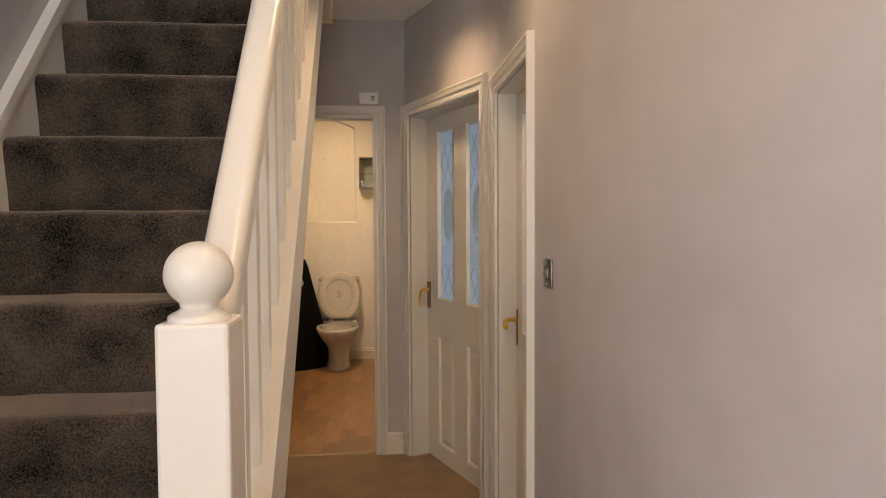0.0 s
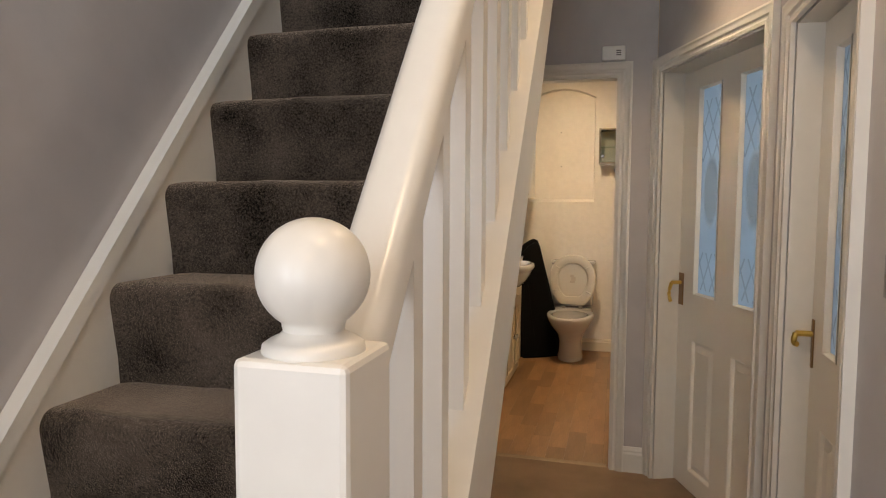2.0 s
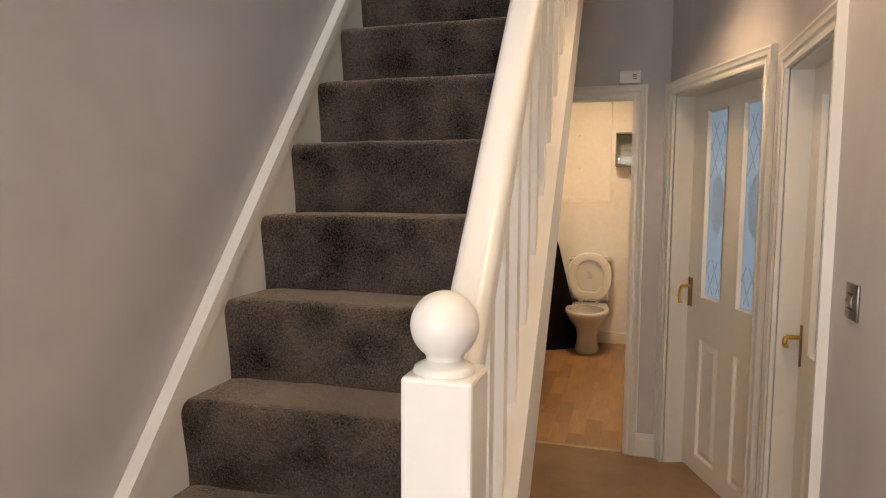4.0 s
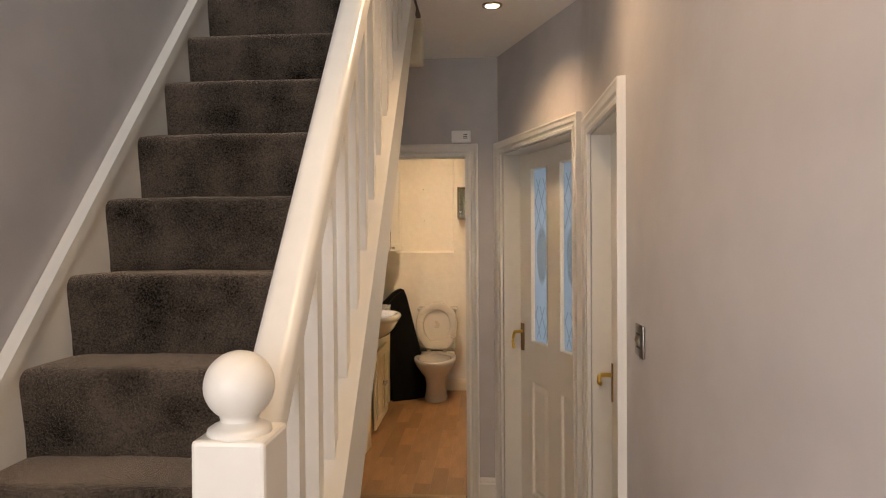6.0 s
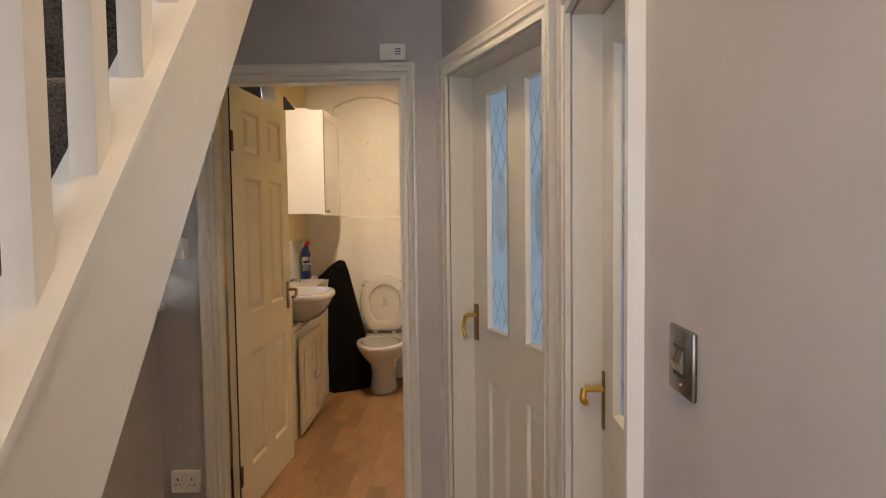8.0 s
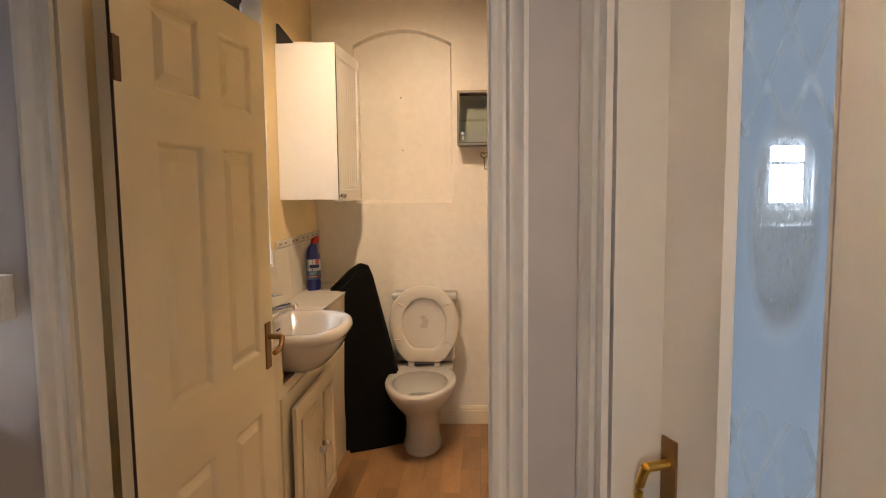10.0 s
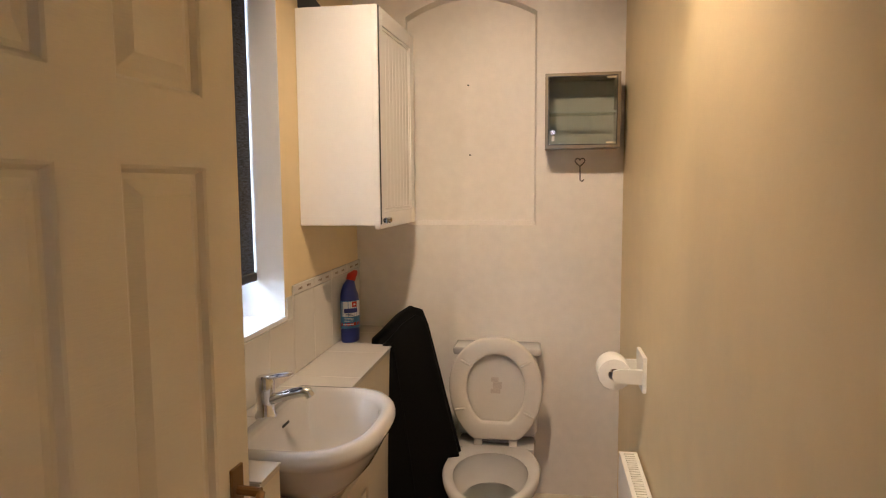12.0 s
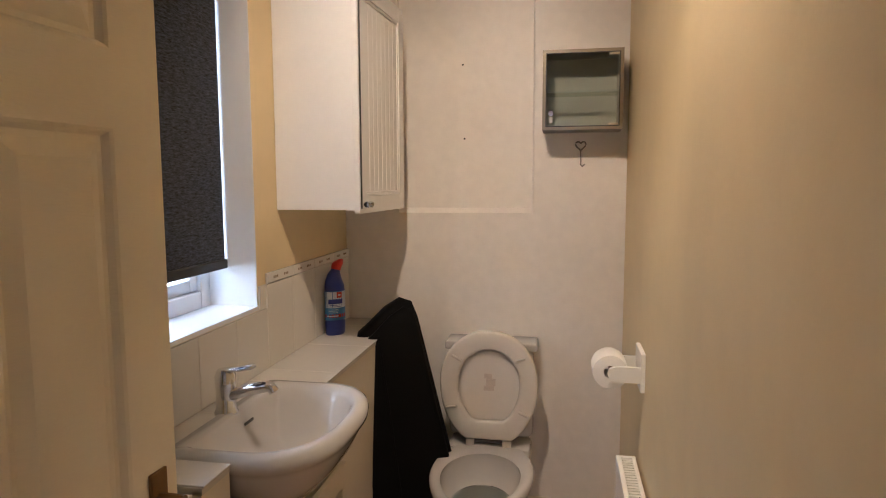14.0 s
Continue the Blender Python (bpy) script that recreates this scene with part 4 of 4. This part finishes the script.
# ---- toilet ----
wc = empty("toilet", pose(-0.115, 0, 0), "white close-coupled toilet with seat and lid raised", "toilet")


def oval(rx, y0, y1, z, n=40, egg=0.12):
    cy, ry = (y0 + y1) / 2, (y1 - y0) / 2
    pts = []
    for k in range(n):
        a = 2 * math.pi * k / n
        s = math.sin(a)
        pts.append((1.06 * rx * math.cos(a) * (1 + egg * s), cy + ry * s, z))
    return pts


def loft(levels, cap=True):
    bm = bmesh.new()
    rings = [[bm.verts.new(p) for p in lv] for lv in levels]
    join_rings(bm, rings, cap=cap)
    return bm


pan = loft([
    oval(0.100, 6.00, 6.36, 0.0, egg=0.05), oval(0.102, 6.00, 6.36, 0.03, egg=0.05), oval(0.092, 6.015, 6.35, 0.06, egg=0.05), oval(0.088, 6.01, 6.35, 0.15, egg=0.05), oval(0.105, 5.96, 6.36, 0.22), oval(0.150, 5.86, 6.37, 0.29),
    oval(0.174, 5.80, 6.38, 0.345), oval(0.182, 5.782, 6.385, 0.375), oval(0.182, 5.780, 6.385, 0.392), oval(0.174, 5.790, 6.378, 0.402), oval(0.150, 5.815, 6.30, 0.402), oval(0.138, 5.828, 6.26, 0.396),
    oval(0.142, 5.825, 6.265, 0.37), oval(0.125, 5.85, 6.24, 0.31), oval(0.085, 5.92, 6.20, 0.25), oval(0.05, 6.0, 6.16, 0.235)])
part("pan", pan, M_CERAMIC, wc, smooth=50)
water = loft([oval(0.108, 5.875, 6.22, 0.279), oval(0.108, 5.875, 6.22, 0.285)])
part("water", water, glass("water", 0.02, (0.8, 0.85, 0.85)), wc)
cis = bmesh.new()
box(cis, -0.175, 0.175, 6.378, 6.505, 0.42, 0.785, bevel=0.025, seg=3)
part("cistern", cis, M_CERAMIC, wc, smooth=40)
lid_b = bmesh.new()
box(lid_b, -0.190, 0.190, 6.368, 6.508, 0.785, 0.822, bevel=0.012, seg=3)
part("cistern_lid", lid_b, M_CERAMIC, wc, smooth=40)
part("pan_shelf", boxes((-0.17, 0.17, 6.30, 6.46, 0.34, 0.405), bevel=0.02), M_CERAMIC, wc, smooth=40)


def egg_flat(rx, z0, z1, n=56):
    """Egg outline in the x-z plane: round at the top, drawn in towards a straight hinge side."""
    pts = []
    cz, rz = z0 + (z1 - z0) * 0.52, (z1 - z0) / 2
    for k in range(n):
        a = 2 * math.pi * k / n
        c, q = math.cos(a), math.sin(a)
        wide = rx * math.copysign(abs(c) ** 0.92, c)
        pts.append((wide, min(z1, cz + rz * 0.96 * q) if q > 0 else max(z0, cz + rz * 1.16 * q)))
    return pts


def seat_ring():
    bm = bmesh.new()
    rings = []
    for f, yy in ((0.0, 0.0), (-0.02, -0.006), (0.03, -0.013), (0.12, -0.016), (0.85, -0.017), (0.96, -0.013), (1.0, -0.005), (1.0, 0.0)):
        outer, inner = egg_flat(0.198, 0.012, 0.452), egg_flat(0.124, 0.090, 0.376)
        rings.append([bm.verts.new((xo + (xi - xo) * f, yy, zo + (zi - zo) * f)) for (xo, zo), (xi, zi) in zip(outer, inner)])
    rings.append(rings[0])
    join_rings(bm, rings)
    return bm


lean = pose(0, 6.328, 0.425, -2.6, 0, 0)
part("seat", seat_ring(), M_SEAT, wc, smooth=50, m=lean @ pose(0, -0.016, 0))
lidm = bmesh.new()
rings = [[lidm.verts.new((x, yy, z)) for x, z in egg_flat(r, z0, z1)] for r, z0, z1, yy in ((0.195, 0.014, 0.450, 0.0), (0.197, 0.012, 0.452, 0.006), (0.193, 0.016, 0.448, 0.014), (0.16, 0.05, 0.41, 0.018))]
join_rings(lidm, rings, cap=True)
lid = part("lid", lidm, M_SEAT, wc, smooth=50, m=lean)
part("worn_sticker", boxes((-0.022, 0.020, -0.001, 0.0005, 0.205, 0.225), (-0.012, 0.026, -0.001, 0.0005, 0.225, 0.255), (-0.02, 0.012, -0.001, 0.0005, 0.255, 0.275)), mat("faded_sticker", (0.56, 0.47, 0.38), 0.6, vary=0.3, grain=200), lid, "faded worn sticker")
seat = [o for o in wc.children if o.name.startswith("seat")][0]
for sx, z, tilt in ((-0.128, 0.342, 28), (0.128, 0.342, -28), (-0.150, 0.140, -8), (0.142, 0.125, 24)):
    part("bumper", boxes((-0.023, 0.023, -0.007, 0.004, -0.005, 0.005), bevel=0.004), M_SEAT, seat, m=pose(sx, -0.019, z, 0, tilt, 0))
for sx in (-0.075, 0.075):
    part("hinge", boxes((sx - 0.018, sx + 0.018, 6.31, 6.335, 0.404, 0.432), bevel=0.004), M_SEAT, wc)
part("hinge_bar", tube([(-0.07, 6.325, 0.422), (0.07, 6.325, 0.422)], 0.006), M_DARKSTEEL, wc)

# ---- black padded case leaning between the ledge and the toilet ----
case = empty("black_case", pose(-0.336, 6.125, 0.0, -7, -4, 24), "tall black tapered padded case leaning against the ledge", "case")
out = [(-0.175, 0.0), (0.165, 0.0), (0.155, 0.25), (0.105, 0.62), (0.062, 0.95), (0.045, 1.015), (0.015, 1.03), (-0.04, 1.0), (-0.10, 0.945), (-0.155, 0.90), (-0.175, 0.86)]
out = [(x * 1.14, z) for x, z in out]


def padded(outline, y0, y1, soft):
    """A padded slab with rounded rims from an outline in x and z."""
    cx, cz = sum(p[0] for p in outline) / len(outline), sum(p[1] for p in outline) / len(outline)
    bm = bmesh.new()
    rings = []
    for y, k in ((y0, 2.2), (y0 + soft * 0.3, 0.8), (y0 + soft, 0.0), (y1 - soft, 0.0), (y1 - soft * 0.3, 0.8), (y1, 2.2)):
        ring = []
        for x, z in outline:
            d = Vector((x - cx, z - cz))
            d = d * (1 - k * soft / max(d.length, 0.05))
            ring.append(bm.verts.new((cx + d.x, y, cz + d.y)))
        rings.append(ring)
    join_rings(bm, rings, cap=True)
    return bm


part("back_shell", padded(out, 0.02, 0.15, 0.018), M_BLACK, case, smooth=50)
out2 = [(x * 0.9 - 0.004, z * 0.97) for x, z in out]
part("front_flap", padded(out2, -0.022, 0.024, 0.014), M_BLACK, case, smooth=50)
part("seam", tube([(-0.10, -0.022, 0.90), (-0.085, -0.024, 0.6), (-0.075, -0.024, 0.3), (-0.07, -0.022, 0.02)], 0.004), M_BLACK, case)

# ---- bottle ----
bot = empty("cleaner_bottle", pose(-0.715, 6.20, LZ, 0, 0, 55) @ Matrix.Scale(1.06, 4), "blue plastic cleaning bottle with a red cap", "bottle")


def flat_rings(rows):
    return loft([[(rx * math.cos(2 * math.pi * k / 28) + ox, ry * math.sin(2 * math.pi * k / 28), z) for k in range(28)] for rx, ry, z, ox in rows])


part("bottle_body", flat_rings([(0.036, 0.024, 0.0, 0), (0.040, 0.028, 0.006, 0), (0.041, 0.029, 0.05, 0), (0.038, 0.027, 0.055, 0), (0.041, 0.029, 0.06, 0), (0.041, 0.029, 0.165, 0), (0.040, 0.028, 0.185, -0.001), (0.034, 0.024, 0.205, -0.004), (0.026, 0.020, 0.228, -0.002), (0.018, 0.016, 0.243, 0.004), (0.014, 0.014, 0.252, 0.008)]), M_BLUE, bot, smooth=40)
part("bottle_cap", flat_rings([(0.018, 0.018, 0.0, 0), (0.019, 0.019, 0.018, 0.0), (0.018, 0.018, 0.026, 0.004), (0.010, 0.010, 0.040, 0.012), (0.006, 0.006, 0.044, 0.014)]), M_RED, bot, smooth=40, m=pose(0.006, 0, 0.243, 0, 18, 0))
lab = part("bottle_label", flat_rings([(0.0418, 0.0298, 0.058, 0), (0.0418, 0.0298, 0.166, 0)]), M_LABEL, bot, smooth=40)


def label_patch(name, material, a0, a1, z0, z1, lift):
    """A curved patch of print on the label between two angles."""
    bm = bmesh.new()
    n = 8
    cols = []
    for k in range(n + 1):
        a = radians(a0 + (a1 - a0) * k / n)
        cols.append([bm.verts.new(((0.0418 + lift) * math.cos(a), (0.0298 + lift) * math.sin(a), z)) for z in (z0, z1)])
    for p, q in zip(cols, cols[1:]):
        bm.faces.new((p[0], q[0], q[1], p[1]))
    part(name, bm, material, lab, smooth=40)


label_patch("pale_field", M_INK, 185, 330, 0.104, 0.164, 0.0003)
label_patch("word_bar", M_BLUE, 205, 288, 0.119, 0.137, 0.0006)
for z, a1 in ((0.112, 240), (0.117, 225)):
    label_patch("text_line", M_BLUE, 215, a1 + 35, z - 0.004, z - 0.002, 0.0006)
label_patch("red_band", M_RED, 150, 310, 0.068, 0.080, 0.0003)
label_patch("text_line", M_INK, 195, 262, 0.072, 0.0755, 0.0006)
for z in (0.086, 0.092, 0.097):
    label_patch("text_line", M_INK, 205, 262, z, z + 0.0015, 0.0004)
label_patch("round_mark", M_RED, 254, 284, 0.141, 0.163, 0.0008)
label_patch("mark_centre", M_INK, 262, 275, 0.149, 0.155, 0.0011)

# ---- glass-fronted cabinet on the back wall ----
GX0, GX1, GY0, GZ0, GZ1 = 0.085, 0.386, 6.352, 1.672, 1.973
gc = empty("glass_cabinet", pose(0, 0, 0), "small stainless steel wall cabinet with a glass door and shelf", "cabinet")
t = 0.012
part("case", boxes((GX0, GX0 + t, GY0, WC_N - 0.001, GZ0, GZ1), (GX1 - t, GX1, GY0, WC_N - 0.001, GZ0, GZ1), (GX0 + t, GX1 - t, GY0, WC_N - 0.001, GZ0, GZ0 + t), (GX0 + t, GX1 - t, GY0, WC_N - 0.001, GZ1 - t, GZ1)), M_STEEL, gc)
part("back_panel", boxes((GX0 + t, GX1 - t, WC_N - 0.008, WC_N - 0.002, GZ0 + t, GZ1 - t)), M_BACKING, gc)
sh = part("shelf", boxes((GX0 + t, GX1 - t, GY0 + 0.02, WC_N - 0.009, 1.815, 1.821)), M_THIN, gc, "clear glass shelf")
part("shelf_edge", boxes((GX0 + t + 0.001, GX1 - t - 0.001, GY0 + 0.014, GY0 + 0.0195, 1.814, 1.822)), mat("glass_edge", (0.42, 0.45, 0.40), 0.2), gc, "pale green polished glass edge")
gd = part("glass_door", boxes((GX0 + t + 0.002, GX1 - t - 0.002, GY0 + 0.002, GY0 + 0.006, GZ0 + t + 0.002, GZ1 - t - 0.002)), M_THIN, gc, "clear glass door")
gd.visible_shadow = sh.visible_shadow = False
for x0, x1, z0, z1 in ((GX0 + t, GX0 + t + 0.003, GZ0 + t, GZ1 - t), (GX1 - t - 0.003, GX1 - t, GZ0 + t, GZ1 - t), (GX0 + t + 0.003, GX1 - t - 0.003, GZ0 + t, GZ0 + t + 0.003), (GX0 + t + 0.003, GX1 - t - 0.003, GZ1 - t - 0.003, GZ1 - t)):
    part("seal", boxes((x0, x1, GY0 - 0.0005, GY0 + 0.008, z0, z1)), M_DARK, gc)
lk = part("lock", tube([(0.117, GY0 + 0.002, 1.735), (0.117, GY0 - 0.008, 1.735)], 0.010, 18), M_CHROME, gd)
part("tag", boxes((0.112, 0.124, GY0 - 0.001, GY0 + 0.001, 1.700, 1.722)), M_PLASTIC, gd)
part("hinge", boxes((GX1 - 0.055, GX1 - 0.016, GY0 - 0.002, GY0 + 0.008, GZ1 - 0.026, GZ1 - 0.016)), M_CHROME, gd)
part("hinge", boxes((GX1 - 0.055, GX1 - 0.016, GY0 - 0.002, GY0 + 0.008, GZ0 + 0.016, GZ0 + 0.024)), M_CHROME, gd)
hk = empty("heart_hook", pose(0.236, WC_N, 1.62), "small heart-shaped metal hook on the wall", "hook")
heart = []
for k in range(25):
    a = 2 * math.pi * k / 24
    heart.append((0.0013 * 16 * math.sin(a) ** 3, -0.006, 0.0013 * (13 * math.cos(a) - 5 * math.cos(2 * a) - 2 * math.cos(3 * a) - math.cos(4 * a))))
part("heart", tube(heart, 0.003, 8), M_DARKSTEEL, hk, smooth=60)
part("stem", tube([(0, -0.006, -0.02), (0.001, -0.007, -0.06), (0.001, -0.01, -0.078), (0.008, -0.022, -0.084), (0.016, -0.028, -0.076)], 0.003, 8), M_DARKSTEEL, hk, smooth=60)
for px_, pz_ in ((-0.255, 1.966), (-0.248, 1.658)):
    h = part("screw_hole", tube([(px_, WC_N + NDEEP - 0.0015, pz_), (px_, WC_N + NDEEP + 0.002, pz_)], 0.004), M_DARK)
    tagged(h, "small dark screw hole in the recess", "screw hole", "holes in the recess", "structure")


# ---- roll holders and radiator on the right wall ----
def roll_holder(y, z, full):
    root = empty("roll_holder", pose(WC_R, y, z), "white plastic toilet roll holder" + (" with a part-used roll" if full else ", empty, with a chrome spindle"), "roll holder")
    part("wall_plate", boxes((-0.014, 0, -0.075, 0.075, -0.055, 0.065), bevel=0.003), M_PLASTIC, root)
    for s in (-1, 1):
        part("arm", extrude([(-0.012, -0.026), (-0.085, -0.026), (-0.105, -0.015), (-0.110, 0.0), (-0.105, 0.015), (-0.085, 0.022), (-0.012, 0.022)], s * 0.066 - 0.006, s * 0.066 + 0.006, "y"), M_PLASTIC, root)
    part("spindle", tube([(-0.092, -0.062, 0.0), (-0.092, 0.062, 0.0)], 0.012, 16), M_CARD if full else M_CHROME, root)
    if full:
        roll = lathe([(0.020, -0.05), (0.052, -0.05), (0.054, -0.047), (0.054, 0.047), (0.052, 0.05), (0.020, 0.05), (0.020, -0.05)], 36, pose(0, 0, 0, 90, 0, 0))
        ob = part("toilet_roll", roll, M_PAPER, None, smooth=40, m=pose(WC_R - 0.100, y, z - 0.002))
        tagged(ob, "white toilet paper roll on its holder", "toilet roll")


roll_holder(5.835, 0.895, True)
roll_holder(4.94, 0.745, False)

RX0, RX1, RY0, RY1, RZ0, RZ1 = 0.350, 0.408, 5.07, 5.86, 0.14, 0.60
rad = empty("radiator", pose(0, 0, 0), "slim cream enamelled panel radiator with a top grille", "radiator")
part("front_panel", boxes((RX0, RX0 + 0.014, RY0, RY1, RZ0, RZ1 - 0.012), bevel=0.004), M_RAD, rad)
part("rear_panel", boxes((RX1 - 0.012, RX1, RY0, RY1, RZ0, RZ1 - 0.012), bevel=0.004), M_RAD, rad)
for y0, y1 in ((RY0 - 0.004, RY0 + 0.012), (RY1 - 0.012, RY1 + 0.004)):
    part("end_cap", boxes((RX0 - 0.002, RX1 + 0.002, y0, y1, RZ0 + 0.01, RZ1), bevel=0.004), M_RAD, rad)
# dark filler block paints the shade seen between the grille bars
part("grille_shade", boxes((RX0 + 0.012, RX1 - 0.010, RY0 + 0.01, RY1 - 0.01, RZ1 - 0.06, RZ1 - 0.012)), M_GRILL, rad)
for x0, x1 in ((RX0 - 0.001, RX0 + 0.014), (RX1 - 0.012, RX1 + 0.001)):
    part("grille_edge", boxes((x0, x1, RY0 + 0.012, RY1 - 0.012, RZ1 - 0.013, RZ1), bevel=0.003), M_RAD, rad)
n = 44
for k in range(n):
    y = RY0 + 0.02 + (RY1 - RY0 - 0.04) * (k + 0.5) / n
    part("grille_bar", boxes((RX0 + 0.014, RX1 - 0.012, y - 0.0045, y + 0.0045, RZ1 - 0.006, RZ1 - 0.001)), M_RAD, rad)
for y in (RY0 + 0.12, RY1 - 0.12):
    part("bracket", boxes((RX1, WC_R, y - 0.015, y + 0.015, RZ0 + 0.05, RZ1 - 0.06)), M_RAD, rad)

# ---- kitchen things behind the glass ----
wk = window("window_3", pose(K_WIN[0], K_Y, K_WIN[2]), K_WIN[1] - K_WIN[0], K_WIN[3] - K_WIN[2], 0.08, "white kitchen window with garden beyond")
part("glazing_bar", boxes((0.06, K_WIN[1] - K_WIN[0] - 0.06, 0.085, 0.12, 0.60, 0.635)), M_UPVC, wk)
part("window_sill", boxes((-0.06, K_WIN[1] - K_WIN[0] + 0.06, -0.05, 0.08, -0.03, 0.004), bevel=0.008), M_GLOSS, wk)
# out of view, added only as the opening of the kitchen fill
window("unseen_window_5", pose(K_X, 6.2, 0.9, 0, 0, -90), 2.0, 1.3, 0.08, "unseen wide kitchen side window added to light the frosted panes")


def kitchen_unit(x0, wide):
    """A base unit: plinth, one wide drawer, two doors, square knobs."""
    root = empty("kitchen_unit", pose(x0, K_Y - 0.6, 0), "white kitchen base unit with a drawer and square knobs", "kitchen unit", "kitchen units")
    part("body", boxes((0, wide, 0.02, 0.59, 0.10, 0.865)), M_CAB, root)
    part("plinth", boxes((0, wide, 0.07, 0.085, 0.0, 0.10)), M_CAB, root)
    dr = part("drawer_front", boxes((0.004, wide - 0.004, 0, 0.02, 0.61, 0.86), bevel=0.004), M_CAB, root)
    for x in (0.16 * wide, 0.84 * wide):
        part("knob", boxes((x - 0.02, x + 0.02, -0.022, 0, 0.69, 0.73), bevel=0.003), M_DARKSTEEL, dr)
    for j in range(2):
        x0d, x1d = wide / 2 * j + 0.003, wide / 2 * (j + 1) - 0.003
        dd = part("cupboard_door", boxes((x0d, x1d, 0, 0.02, 0.11, 0.60), bevel=0.004), M_CAB, root)
        part("panel", raised_panel(x0d + 0.05, x1d - 0.05, 0.16, 0.55, 0.03), M_CAB, dd, m=pose(0, -0.001, 0))
        kx = x1d - 0.05 if j == 0 else x0d + 0.05
        part("knob", boxes((kx - 0.02, kx + 0.02, -0.022, 0, 0.49, 0.53), bevel=0.003), M_DARKSTEEL, dd)


for x0 in (2.632, 3.64):
    kitchen_unit(x0, 1.0)
tagged(part("worktop", boxes((2.60, 4.655, K_Y - 0.63, K_Y - 0.004, 0.867, 0.905), bevel=0.006), M_WORKTOP), "grey kitchen worktop under the window", "worktop")
tower = empty("oven_housing", pose(4.665, K_Y - 0.6, 0), "tall white kitchen unit with a built-in dark oven", "oven housing")
part("body", boxes((0, 0.60, 0.02, 0.59, 0.0, 2.1)), M_CAB, tower)
part("lower_door", boxes((0.003, 0.597, 0, 0.02, 0.11, 0.76), bevel=0.004), M_CAB, tower)
part("upper_door", boxes((0.003, 0.597, 0, 0.02, 1.38, 2.09), bevel=0.004), M_CAB, tower)
oven = part("oven", boxes((0.003, 0.597, -0.004, 0.02, 0.77, 1.37), bevel=0.004), M_DARK, tower, "dark glass oven front")
part("control_strip", boxes((0.02, 0.58, -0.007, -0.003, 1.26, 1.35), bevel=0.001), M_DARKSTEEL, oven)
part("oven_handle", tube([(0.06, -0.04, 1.21), (0.54, -0.04, 1.21)], 0.010), M_CHROME, oven, smooth=50)
for x in (0.08, 0.52):
    part("handle_post", tube([(x, -0.003, 1.21), (x, -0.04, 1.21)], 0.007), M_CHROME, oven)
structure(part("backdrop", boxes((-8, 14, 18, 18.1, -0.11, 2.1)), M_GARDEN), "green garden hedge beyond the windows", "backdrop")
structure(part("ground", boxes((-60, 60, -60, 80, -0.3, -0.11)), M_GARDEN), "garden ground outside the house", "ground")

# ---- vinyl planks ----
PW, PL = 0.098, 0.42
plank = None
x = WC_L
col = 0
shared = {}
while x < WC_R - 0.005:
    x1 = min(x + PW, WC_R)
    y = Y_END + 0.045 - PL * ((col * 0.37) % 1.0)
    while y < WC_N:
        y0, y1 = max(y, Y_END + 0.045), min(y + PL, WC_N)
        if y1 - y0 > 0.01:
            key = (round(x1 - x, 4), round(y1 - y0, 4))
            if key not in shared:
                b = bmesh.new()
                box(b, -(x1 - x) / 2 + 0.0005, (x1 - x) / 2 - 0.0005, -(y1 - y0) / 2 + 0.0005, (y1 - y0) / 2 - 0.0005, -0.005, 0.0)
                me = bpy.data.meshes.new("plank")
                b.to_mesh(me)
                b.free()
                me.materials.append(M_PLANK)
                shared[key] = me
            ob = new("plank", shared[key])
            ob.parent, ob.matrix_basis = wc_floor, pose((x + x1) / 2, (y0 + y1) / 2, 0)
        y += PL
    x, col = x1, col + 1
